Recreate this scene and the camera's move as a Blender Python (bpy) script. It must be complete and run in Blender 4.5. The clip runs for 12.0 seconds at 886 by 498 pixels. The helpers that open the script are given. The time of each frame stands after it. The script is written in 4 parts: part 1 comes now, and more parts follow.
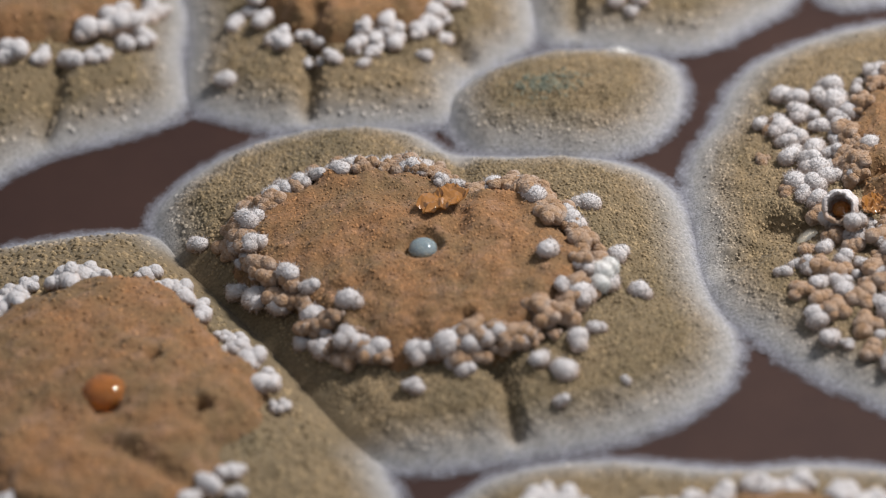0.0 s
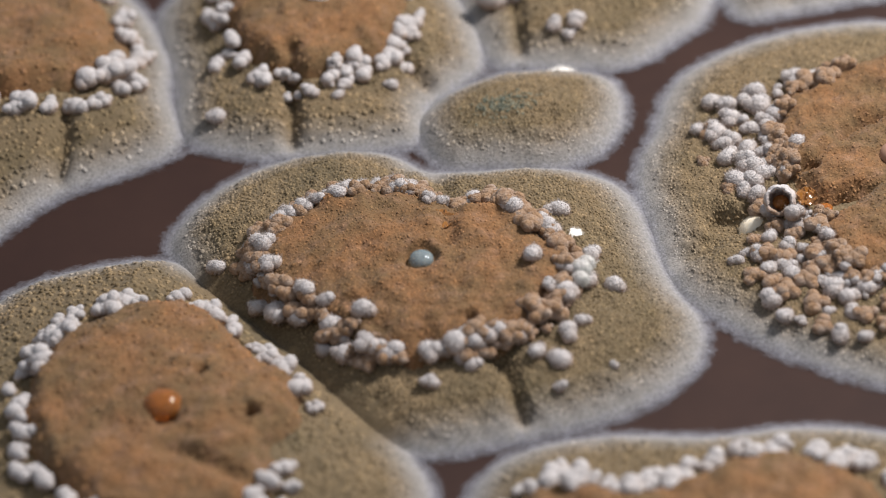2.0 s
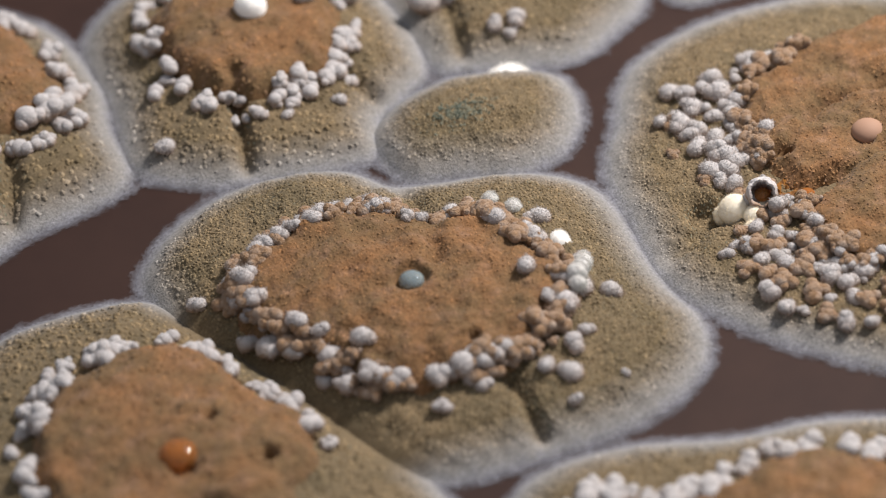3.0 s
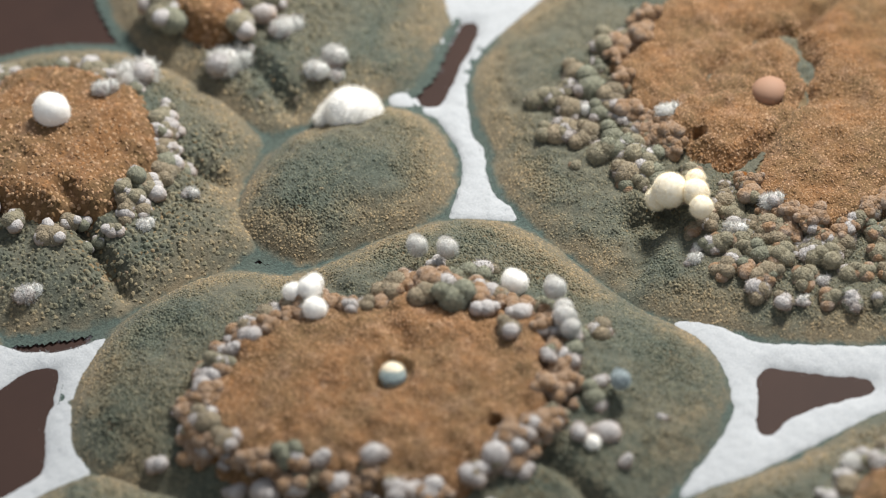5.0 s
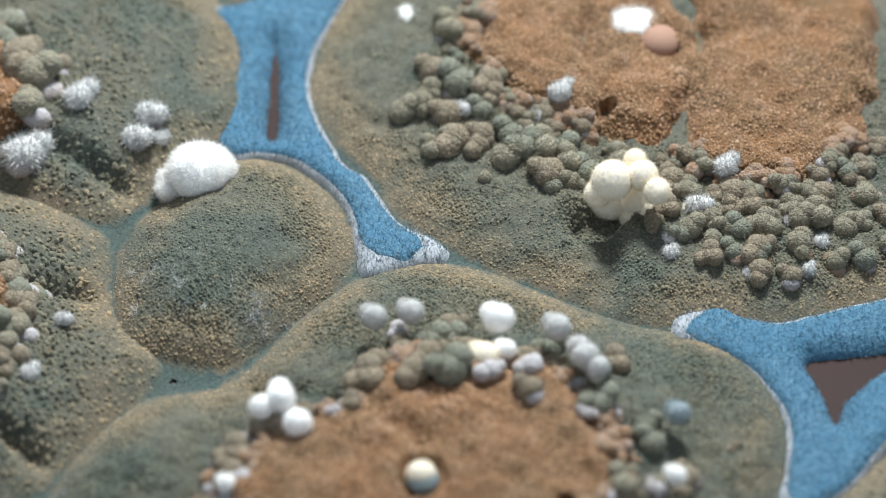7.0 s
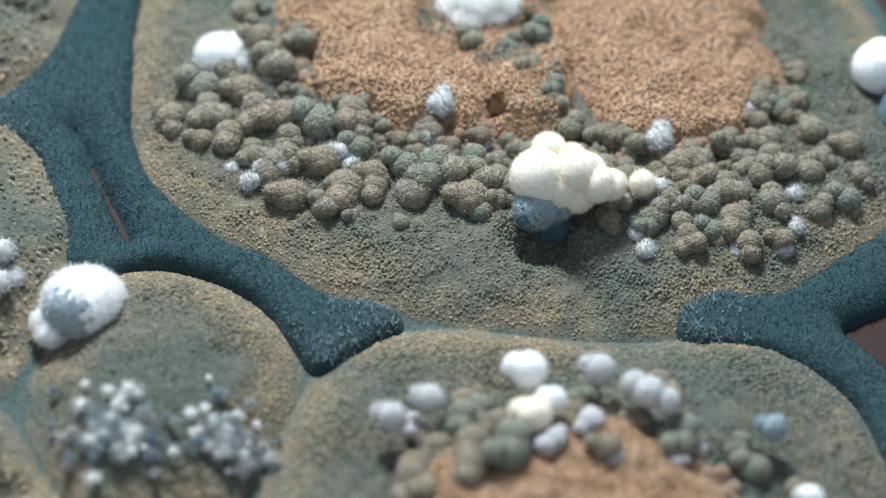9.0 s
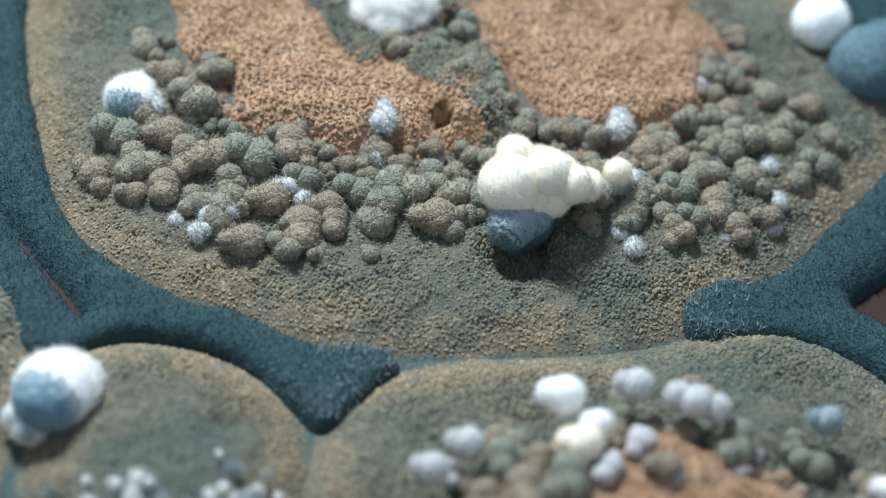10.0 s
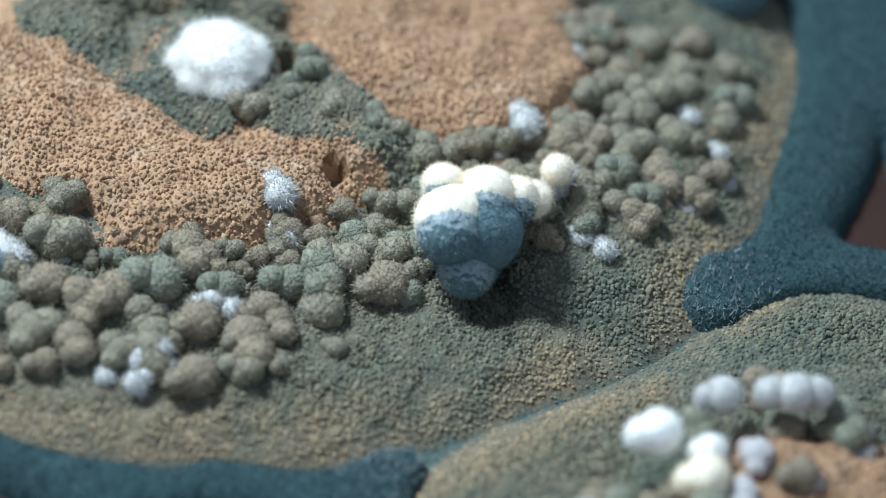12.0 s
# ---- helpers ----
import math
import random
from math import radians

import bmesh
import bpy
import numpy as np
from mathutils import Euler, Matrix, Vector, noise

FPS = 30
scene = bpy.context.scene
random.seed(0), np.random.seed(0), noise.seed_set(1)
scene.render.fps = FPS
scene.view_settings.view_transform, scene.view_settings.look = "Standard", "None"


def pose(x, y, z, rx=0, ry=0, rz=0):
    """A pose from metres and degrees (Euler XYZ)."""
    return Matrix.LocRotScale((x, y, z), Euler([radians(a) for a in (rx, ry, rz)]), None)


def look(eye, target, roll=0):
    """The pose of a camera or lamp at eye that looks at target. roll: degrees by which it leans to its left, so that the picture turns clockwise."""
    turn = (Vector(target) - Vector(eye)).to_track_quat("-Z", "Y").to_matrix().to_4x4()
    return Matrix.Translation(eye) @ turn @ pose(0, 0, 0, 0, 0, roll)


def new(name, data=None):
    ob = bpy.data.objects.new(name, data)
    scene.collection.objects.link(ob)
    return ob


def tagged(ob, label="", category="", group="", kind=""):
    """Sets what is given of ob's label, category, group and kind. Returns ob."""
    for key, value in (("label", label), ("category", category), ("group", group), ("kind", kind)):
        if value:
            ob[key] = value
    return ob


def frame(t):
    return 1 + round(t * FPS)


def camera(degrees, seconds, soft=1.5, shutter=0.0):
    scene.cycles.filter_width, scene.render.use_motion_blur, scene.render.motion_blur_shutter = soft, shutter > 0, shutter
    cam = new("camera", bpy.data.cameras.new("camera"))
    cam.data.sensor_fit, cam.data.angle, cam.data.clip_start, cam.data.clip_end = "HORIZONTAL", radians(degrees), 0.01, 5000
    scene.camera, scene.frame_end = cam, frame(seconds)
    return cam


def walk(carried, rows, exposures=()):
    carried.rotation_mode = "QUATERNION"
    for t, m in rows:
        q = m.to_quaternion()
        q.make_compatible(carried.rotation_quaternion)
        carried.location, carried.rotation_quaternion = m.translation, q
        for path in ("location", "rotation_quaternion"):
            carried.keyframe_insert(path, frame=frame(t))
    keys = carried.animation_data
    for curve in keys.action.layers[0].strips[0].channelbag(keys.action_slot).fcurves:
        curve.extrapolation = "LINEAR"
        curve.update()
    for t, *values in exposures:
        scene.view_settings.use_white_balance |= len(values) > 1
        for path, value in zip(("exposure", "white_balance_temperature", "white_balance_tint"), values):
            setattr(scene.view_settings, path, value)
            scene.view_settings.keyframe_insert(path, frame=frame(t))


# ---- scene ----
cam = camera(13.00, 12.0, soft=1.0)
PATH = [
    (0.0, look((-0.00372, -0.10604, 0.08573), (-0.00045, -0.02758, 0.02381), -4.76)),
    (0.5, look((-0.00619, -0.11038, 0.09012), (-0.00131, -0.03231, 0.02782), -4.58)),
    (1.0, look((-0.00883, -0.11423, 0.09428), (-0.00233, -0.03658, 0.03160), -4.61)),
    (1.5, look((-0.01188, -0.11678, 0.09748), (-0.00350, -0.03957, 0.03448), -4.58)),
    (2.0, look((-0.01621, -0.11730, 0.10001), (-0.00506, -0.04088, 0.03648), -4.57)),
    (2.5, look((-0.02245, -0.11431, 0.10142), (-0.00703, -0.03943, 0.03696), -4.45)),
    (4.5, look((-0.05056, -0.08433, 0.10048), (-0.01201, -0.02292, 0.03161), -4.04)),
    (5.0, look((-0.05514, -0.07459, 0.09879), (-0.01139, -0.01802, 0.02890), -3.66)),
    (5.5, look((-0.05772, -0.06446, 0.09694), (-0.00977, -0.01318, 0.02573), -2.96)),
    (6.0, look((-0.05961, -0.05433, 0.09469), (-0.00764, -0.00884, 0.02236), -2.34)),
    (6.5, look((-0.06120, -0.04485, 0.09209), (-0.00544, -0.00532, 0.01910), -1.49)),
    (7.0, look((-0.06159, -0.03505, 0.08937), (-0.00256, -0.00219, 0.01564), -0.82)),
    (9.0, look((-0.05662, 0.00103, 0.07842), (0.00950, 0.00340, 0.00345), 4.18)),
    (9.5, look((-0.05381, 0.00855, 0.07596), (0.01215, 0.00321, 0.00098), 5.52)),
    (10.0, look((-0.04966, 0.01640, 0.07314), (0.01500, 0.00238, -0.00183), 7.17)),
    (10.5, look((-0.04511, 0.02305, 0.07018), (0.01757, 0.00094, -0.00453), 8.60)),
    (11.0, look((-0.04090, 0.02786, 0.06716), (0.01976, -0.00095, -0.00693), 8.65)),
    (11.5, look((-0.03690, 0.03167, 0.06466), (0.02140, -0.00293, -0.00885), 8.37)),
    (12.0, look((-0.03216, 0.03510, 0.06205), (0.02297, -0.00531, -0.01094), 7.69)),
]
EXPOSURES = [(0, -0.20, 6100, 12), (2.6, -0.26, 6300, 14), (4.4, -0.20, 6350, 10), (7.0, -0.10, 5600, 5.5), (9.0, -0.12, 5250, 4), (12.0, -0.30, 5000, 0.5)]
walk(cam, PATH, EXPOSURES)
cam.data.dof.use_dof = True
cam.data.dof.aperture_fstop = 46

# ---------------------------------------------------------------- light
world = bpy.data.worlds.new("room")
scene.world = world
world.use_nodes = True
world.node_tree.nodes["Background"].inputs[0].default_value = (0.88, 0.93, 1.0, 1)
world.node_tree.nodes["Background"].inputs[1].default_value = 0.42
lamp = new("lamp", bpy.data.lights.new("lamp", "AREA"))
lamp.data.shape, lamp.data.size = "DISK", 0.028
lamp.data.energy, lamp.data.color = 0.355, (1.0, 0.94, 0.86)
lamp.matrix_world = look((0.085, 0.032, 0.1010), (0.005, 0.002, 0))

MM = 0.001


# ---------------------------------------------------------------- materials
def material(name, rough=0.9, sheen=0.0):
    m = bpy.data.materials.new(name)
    m.use_nodes = True
    b = m.node_tree.nodes["Principled BSDF"]
    b.inputs["Roughness"].default_value = rough
    b.inputs["Specular IOR Level"].default_value = 0.25
    b.inputs["Sheen Weight"].default_value = 0.3 * sheen
    b.inputs["Sheen Roughness"].default_value = 0.6
    return m, m.node_tree, b


def noise_node(nt, per_mm, detail=3.0, rough=0.6):
    tc = nt.nodes.new("ShaderNodeTexCoord")
    n = nt.nodes.new("ShaderNodeTexNoise")
    n.inputs["Scale"].default_value = per_mm * 1000
    n.inputs["Detail"].default_value = detail
    n.inputs["Roughness"].default_value = rough
    nt.links.new(tc.outputs["Object"], n.inputs["Vector"])
    return n.outputs["Fac"]


def ramp(nt, value, stops):
    r = nt.nodes.new("ShaderNodeValToRGB")
    while len(r.color_ramp.elements) < len(stops):
        r.color_ramp.elements.new(0.5)
    for e, (p, c) in zip(r.color_ramp.elements, stops):
        e.position, e.color = p, (*c, 1) if len(c) == 3 else c
    nt.links.new(value, r.inputs[0])
    return r.outputs[0]


def blend(nt, fac, a, b, how="MIX"):
    m = nt.nodes.new("ShaderNodeMix")
    m.data_type, m.blend_type = "RGBA", how
    for sock, v in ((m.inputs[0], fac), (m.inputs[6], a), (m.inputs[7], b)):
        if isinstance(v, bpy.types.NodeSocket):
            nt.links.new(v, sock)
        elif isinstance(v, tuple):
            sock.default_value = (*v, 1)
        else:
            sock.default_value = v
    return m.outputs[2]


def attribute(nt, name):
    a = nt.nodes.new("ShaderNodeAttribute")
    a.attribute_name = name
    return a.outputs["Fac"]


def grain(nt, b, per_mm, depth_mm, strength=0.8):
    bump = nt.nodes.new("ShaderNodeBump")
    bump.inputs["Strength"].default_value = strength
    bump.inputs["Distance"].default_value = depth_mm * MM
    nt.links.new(noise_node(nt, per_mm, 2.0, 0.7), bump.inputs["Height"])
    nt.links.new(bump.outputs[0], b.inputs["Normal"])


def offset_by_noise(nt, value, per_mm, amount):
    n = noise_node(nt, per_mm, 3.0)
    m = nt.nodes.new("ShaderNodeMath")
    m.operation = "MULTIPLY_ADD"
    nt.links.new(n, m.inputs[0])
    m.inputs[1].default_value = amount
    nt.links.new(value, m.inputs[2])
    return m.outputs[0]


def islands(nt, low, high):
    g = nt.nodes.new("ShaderNodeNewGeometry")
    return ramp(nt, g.outputs["Random Per Island"], [(0.0, low), (1.0, high)])


def two_tone(name, dark, light, fine=9.0, coarse=0.6, tint=None, rough=0.9, sheen=0.3, bump=0.05, skin=0.0, tip=None):
    """A felted surface: fine grain between two colours, with slow patches of a third and tips of a fourth."""
    m, nt, b = material(name, rough, sheen)
    c = ramp(nt, noise_node(nt, fine, 3.0, 0.7), [(0.34, dark), (0.66, light)])
    if tint:
        c = blend(nt, ramp(nt, noise_node(nt, coarse, 4.0), [(0.44, (0, 0, 0)), (0.62, (0.75, 0.75, 0.75))]), c, tint)
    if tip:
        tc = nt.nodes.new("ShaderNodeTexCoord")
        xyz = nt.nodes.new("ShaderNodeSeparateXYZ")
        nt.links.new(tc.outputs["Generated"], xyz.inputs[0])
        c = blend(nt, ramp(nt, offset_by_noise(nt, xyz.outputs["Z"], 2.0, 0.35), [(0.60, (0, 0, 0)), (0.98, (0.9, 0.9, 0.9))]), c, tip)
    if skin:
        c = blend(nt, skin, c, blend(nt, 1.0, c, attribute(nt, "tone"), "MULTIPLY"))
    nt.links.new(c, b.inputs["Base Color"])
    if bump:
        grain(nt, b, fine * 1.3, bump * 1.6)
    return m


def felt_colour(nt):
    """Tan flank, and a white growing margin by the distance from the colony's edge."""
    tan = blend(nt, ramp(nt, noise_node(nt, 0.35, 4.0), [(0.40, (0, 0, 0)), (0.66, (0.85, 0.85, 0.85))]), (0.255, 0.185, 0.101), (0.174, 0.134, 0.073))
    edge = offset_by_noise(nt, attribute(nt, "edge"), 2.5, 0.2)
    white = ramp(nt, edge, [(0.16, (1, 1, 1)), (0.33, (0.70, 0.70, 0.70)), (0.58, (0.26, 0.26, 0.26)), (0.92, (0, 0, 0))])
    return blend(nt, white, tan, ramp(nt, edge, [(0.0, (0.347, 0.347, 0.392)), (0.22, (0.414, 0.403, 0.392))]))


def ripe_colour(nt):
    """Teal in the seams, a golden line, then olive."""
    edge = offset_by_noise(nt, attribute(nt, "edge"), 1.6, 0.36)
    zone = ramp(nt, edge, [(0.10, (0.110, 0.155, 0.140)), (0.22, (0.345, 0.268, 0.168)), (0.55, (0.300, 0.242, 0.156)), (1.00, (0.205, 0.192, 0.138))])
    green = ramp(nt, noise_node(nt, 0.30, 5.0), [(0.46, (0, 0, 0)), (0.62, (0.72, 0.72, 0.72))])
    return blend(nt, green, zone, (0.122, 0.148, 0.122))


def pit_shade_colour(nt):
    """The ripe felt's dark green base, darkened to paint shaded pits between the granules."""
    return blend(nt, 0.30, ripe_colour(nt), (0.056, 0.076, 0.064))


def surface(name, colour, dark, light, fine=9.0, bump=0.05, sheen=0.2):
    m, nt, b = material(name, 0.95, sheen)
    tone = ramp(nt, noise_node(nt, fine, 3.0, 0.7), [(0.32, (dark,) * 3), (0.68, (light,) * 3)])
    nt.links.new(blend(nt, 1.0, colour(nt), tone, "MULTIPLY"), b.inputs["Base Color"])
    grain(nt, b, fine * 1.3, bump)
    return m


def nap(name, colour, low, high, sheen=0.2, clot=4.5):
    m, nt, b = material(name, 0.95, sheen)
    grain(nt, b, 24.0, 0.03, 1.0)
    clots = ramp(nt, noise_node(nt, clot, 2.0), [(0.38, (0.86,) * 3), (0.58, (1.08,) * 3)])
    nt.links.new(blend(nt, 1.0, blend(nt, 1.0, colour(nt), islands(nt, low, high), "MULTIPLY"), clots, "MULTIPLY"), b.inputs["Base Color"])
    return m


def crust_colour(nt):
    warm = blend(nt, ramp(nt, noise_node(nt, 0.45, 5.0), [(0.38, (0, 0, 0)), (0.62, (1, 1, 1))]), (0.275, 0.138, 0.056), (0.190, 0.116, 0.052))
    return blend(nt, ramp(nt, noise_node(nt, 1.3, 4.0), [(0.52, (0, 0, 0)), (0.75, (0.8, 0.8, 0.8))]), warm, (0.320, 0.185, 0.108))


def ripe_crust_colour(nt):
    warm = blend(nt, ramp(nt, noise_node(nt, 0.4, 5.0), [(0.38, (0, 0, 0)), (0.62, (1, 1, 1))]), (0.50, 0.310, 0.175), (0.45, 0.290, 0.165))
    return blend(nt, ramp(nt, noise_node(nt, 1.3, 4.0), [(0.52, (0, 0, 0)), (0.75, (0.8, 0.8, 0.8))]), warm, (0.58, 0.42, 0.28))


FELT = surface("young_felt", felt_colour, 0.42, 0.85)
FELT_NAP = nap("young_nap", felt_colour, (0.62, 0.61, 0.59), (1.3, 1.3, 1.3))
COAT = surface("ripe_felt", pit_shade_colour, 0.45, 0.95)
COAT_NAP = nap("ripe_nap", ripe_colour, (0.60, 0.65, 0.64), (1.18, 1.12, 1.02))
CRUST = surface("orange_crust", crust_colour, 0.50, 0.95, 6.0, 0.06)
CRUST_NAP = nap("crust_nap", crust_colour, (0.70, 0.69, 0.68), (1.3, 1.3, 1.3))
RIPE_CRUST = surface("salmon_crust", ripe_crust_colour, 0.70, 1.0, 7.0, 0.09)
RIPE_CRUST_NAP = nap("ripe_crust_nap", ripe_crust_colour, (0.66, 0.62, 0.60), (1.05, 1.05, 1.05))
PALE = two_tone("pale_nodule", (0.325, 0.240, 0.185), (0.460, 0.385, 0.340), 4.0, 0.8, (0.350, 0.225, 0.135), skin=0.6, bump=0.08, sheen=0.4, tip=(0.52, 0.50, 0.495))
OLIVE = two_tone("olive_nodule", (0.185, 0.165, 0.110), (0.390, 0.345, 0.240), 5.0, 0.8, (0.250, 0.240, 0.175), skin=0.9, bump=0.09, sheen=0.3)
GREENISH = two_tone("green_nodule", (0.165, 0.166, 0.118), (0.34, 0.335, 0.245), 5.0, 0.8, (0.21, 0.222, 0.170), skin=0.9, bump=0.09, sheen=0.3)
TAN = two_tone("tan_nodule", (0.185, 0.150, 0.095), (0.400, 0.325, 0.225), 5.0, 0.8, (0.255, 0.225, 0.160), skin=0.9, bump=0.09, sheen=0.3)
PEACH = two_tone("peach_nodule", (0.224, 0.129, 0.064), (0.358, 0.230, 0.134), 4.0, 0.8, (0.392, 0.314, 0.258), skin=0.5, bump=0.08, sheen=0.3)
FROST = two_tone("frosted_nodule", (0.60, 0.58, 0.55), (0.80, 0.785, 0.75), 7.0, 0.8, (0.55, 0.56, 0.53), skin=0.3, bump=0.05, sheen=0.6)
CREAM = two_tone("cream_fluff", (0.92, 0.83, 0.65), (0.97, 0.91, 0.78), 10.0, 0.8, None, 0.95, 0.5, bump=0.0)
PUFF = two_tone("white_fluff", (0.93, 0.91, 0.87), (0.98, 0.97, 0.94), 10.0, 0.8, None, 0.95, 0.5, bump=0.0)
WHITE = two_tone("white_mycelium", (0.39, 0.41, 0.435), (0.46, 0.475, 0.49), 10.0, 0.8, None, 0.95, 0.4, bump=0.02)
BLUE = two_tone("blue_spores", (0.056, 0.146, 0.235), (0.140, 0.258, 0.342), 7.0, 0.5, (0.084, 0.196, 0.297), 0.95, 0.2, bump=0.06)
BLUE_BALL = two_tone("blue_fluff", (0.090, 0.150, 0.172), (0.175, 0.250, 0.270), 10.0, 0.6, (0.130, 0.208, 0.235), 0.95, 0.4, skin=0.7)
SKY_BALL = two_tone("sky_blue_fluff", (0.15, 0.25, 0.31), (0.26, 0.38, 0.43), 10.0, 0.6, (0.20, 0.31, 0.37), 0.95, 0.4, skin=0.7)
PALE_BLUE = two_tone("pale_blue_fluff", (0.32, 0.38, 0.40), (0.50, 0.55, 0.56), 10.0, 0.6, (0.40, 0.47, 0.49), 0.95, 0.4, skin=0.5)
DEEP = two_tone("deep_blue_spores", (0.036, 0.090, 0.134), (0.081, 0.162, 0.218), 7.0, 0.5, (0.053, 0.120, 0.174), 0.95, 0.2, bump=0.06)
TEAL = two_tone("teal_spores", (0.021, 0.041, 0.044), (0.048, 0.087, 0.092), 8.0, 0.5, (0.031, 0.062, 0.066), 0.95, 0.1, bump=0.07)


def plain(colour):
    return lambda nt: blend(nt, ramp(nt, noise_node(nt, 0.8, 4.0), [(0.4, (0, 0, 0)), (0.65, (1, 1, 1))]), colour, tuple(0.8 * c for c in colour))


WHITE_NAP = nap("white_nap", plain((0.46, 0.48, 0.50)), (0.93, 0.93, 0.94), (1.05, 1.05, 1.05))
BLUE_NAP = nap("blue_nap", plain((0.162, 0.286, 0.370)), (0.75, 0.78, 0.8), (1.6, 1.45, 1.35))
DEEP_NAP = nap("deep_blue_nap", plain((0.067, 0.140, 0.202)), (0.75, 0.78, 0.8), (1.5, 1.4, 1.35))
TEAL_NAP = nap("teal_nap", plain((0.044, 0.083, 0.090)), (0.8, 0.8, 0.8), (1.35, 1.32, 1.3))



def agar_material():
    m, nt, b = material("brown_agar", 0.7)
    c = ramp(nt, noise_node(nt, 0.25, 4.0), [(0.3, (0.025, 0.010, 0.007)), (0.7, (0.035, 0.015, 0.010))])
    nt.links.new(c, b.inputs["Base Color"])
    grain(nt, b, 1.5, 0.01, 0.2)
    return m


AGAR = agar_material()


def soften(m, share=0.5):
    """Thin fibres let part of the light through."""
    nt = m.node_tree
    b = nt.nodes["Principled BSDF"]
    thin = nt.nodes.new("ShaderNodeBsdfTranslucent")
    mix = nt.nodes.new("ShaderNodeMixShader")
    mix.inputs[0].default_value = share
    nt.links.new(b.inputs["Base Color"].links[0].from_socket, thin.inputs["Color"])
    nt.links.new(b.outputs[0], mix.inputs[1])
    nt.links.new(thin.outputs[0], mix.inputs[2])
    nt.links.new(mix.outputs[0], nt.nodes["Material Output"].inputs["Surface"])
    return m


for fur in (WHITE_NAP, BLUE_NAP, DEEP_NAP, TEAL_NAP):
    soften(fur)


def thin_out(m, per_mm=7.0):
    """The felt's outermost threads grow sparse until only the bare agar is left."""
    nt = m.node_tree
    out = nt.nodes["Material Output"]
    near = offset_by_noise(nt, attribute(nt, "edge"), per_mm, 0.20)
    cover = ramp(nt, offset_by_noise(nt, near, 1.2, 0.30), [(0.0, (0, 0, 0)), (0.12, (0.45, 0.45, 0.45)), (0.30, (1, 1, 1))])
    clear = nt.nodes.new("ShaderNodeBsdfTransparent")
    mix = nt.nodes.new("ShaderNodeMixShader")
    nt.links.new(cover, mix.inputs[0])
    nt.links.new(clear.outputs[0], mix.inputs[1])
    nt.links.new(out.inputs["Surface"].links[0].from_socket, mix.inputs[2])
    nt.links.new(mix.outputs[0], out.inputs["Surface"])


def fluffy(m, weight, depth_mm):
    """Loose fluff in which light spreads."""
    b = m.node_tree.nodes["Principled BSDF"]
    b.inputs["Subsurface Weight"].default_value = weight
    b.inputs["Subsurface Radius"].default_value = (1.0, 0.9, 0.8)
    b.inputs["Subsurface Scale"].default_value = depth_mm * MM


thin_out(FELT)
for fluff in (FROST, PALE):
    fluffy(fluff, 0.3, 0.15)


FIBRES = {}


def fibre(name):
    """The fibres of a felted body: its own material, softened."""
    if name not in FIBRES:
        FIBRES[name] = soften(bpy.data.materials[name].copy(), 0.5 if "fluff" in name else 0.3)
    return FIBRES[name]


def drop_material(name, colour, gloss=0.05):
    m, nt, b = material(name, gloss)
    b.inputs["Base Color"].default_value = (*colour, 1)
    b.inputs["Transmission Weight"].default_value = 0.75
    b.inputs["IOR"].default_value = 1.34
    b.inputs["Specular IOR Level"].default_value = 0.5
    return m


AMBER = drop_material("amber_drop", (0.75, 0.30, 0.08))
PEACH_DROP = drop_material("peach_drop", (0.36, 0.215, 0.145), 0.7)
PEACH_DROP.node_tree.nodes["Principled BSDF"].inputs["Transmission Weight"].default_value = 0.0
GOLD_FILM = drop_material("golden_film", (0.30, 0.13, 0.03), 0.12)
GOLD_FILM.node_tree.nodes["Principled BSDF"].inputs["Transmission Weight"].default_value = 0.15
GOLD_FILM.node_tree.nodes["Principled BSDF"].inputs["Coat Weight"].default_value = 1.0
CLEAR = drop_material("clear_drop", (0.55, 0.72, 0.80))


# ---------------------------------------------------------------- shape tools, in millimetres
def lattice(ix, iy, seed):
    h = np.sin(ix * 127.1 + iy * 311.7 + seed * 74.7) * 43758.5453
    return h - np.floor(h)


def value_noise(x, y, seed=0.0):
    ix, iy = np.floor(x), np.floor(y)
    fx, fy = x - ix, y - iy
    fx, fy = fx * fx * (3 - 2 * fx), fy * fy * (3 - 2 * fy)
    a, b = lattice(ix, iy, seed), lattice(ix + 1, iy, seed)
    c, d = lattice(ix, iy + 1, seed), lattice(ix + 1, iy + 1, seed)
    return (a + (b - a) * fx) * (1 - fy) + (c + (d - c) * fx) * fy - 0.5


def fbm(x, y, size, seed=0.0, octaves=3):
    """Noise of about -0.5 to 0.5 whose largest forms are size millimetres wide."""
    out, amp = 0, 0.6
    for k in range(octaves):
        out, amp = out + amp * value_noise(x / size * 2**k + 17.3 * k, y / size * 2**k - 9.1 * k, seed + k), amp * 0.5
    return out


def smooth(a, b, x):
    t = np.clip((x - a) / (b - a), 0, 1)
    return t * t * (3 - 2 * t)


def rounded(points, per=6):
    """A closed smooth line through the given corners."""
    p = np.array(points, float)
    a, b, c, d = np.roll(p, 1, 0), p, np.roll(p, -1, 0), np.roll(p, -2, 0)
    out = []
    for k in range(per):
        t = k / per
        out.append(0.5 * (2 * b + (c - a) * t + (2 * a - 5 * b + 4 * c - d) * t * t + (3 * b - a - 3 * c + d) * t**3))
    return np.stack(out, 1).reshape(-1, 2)


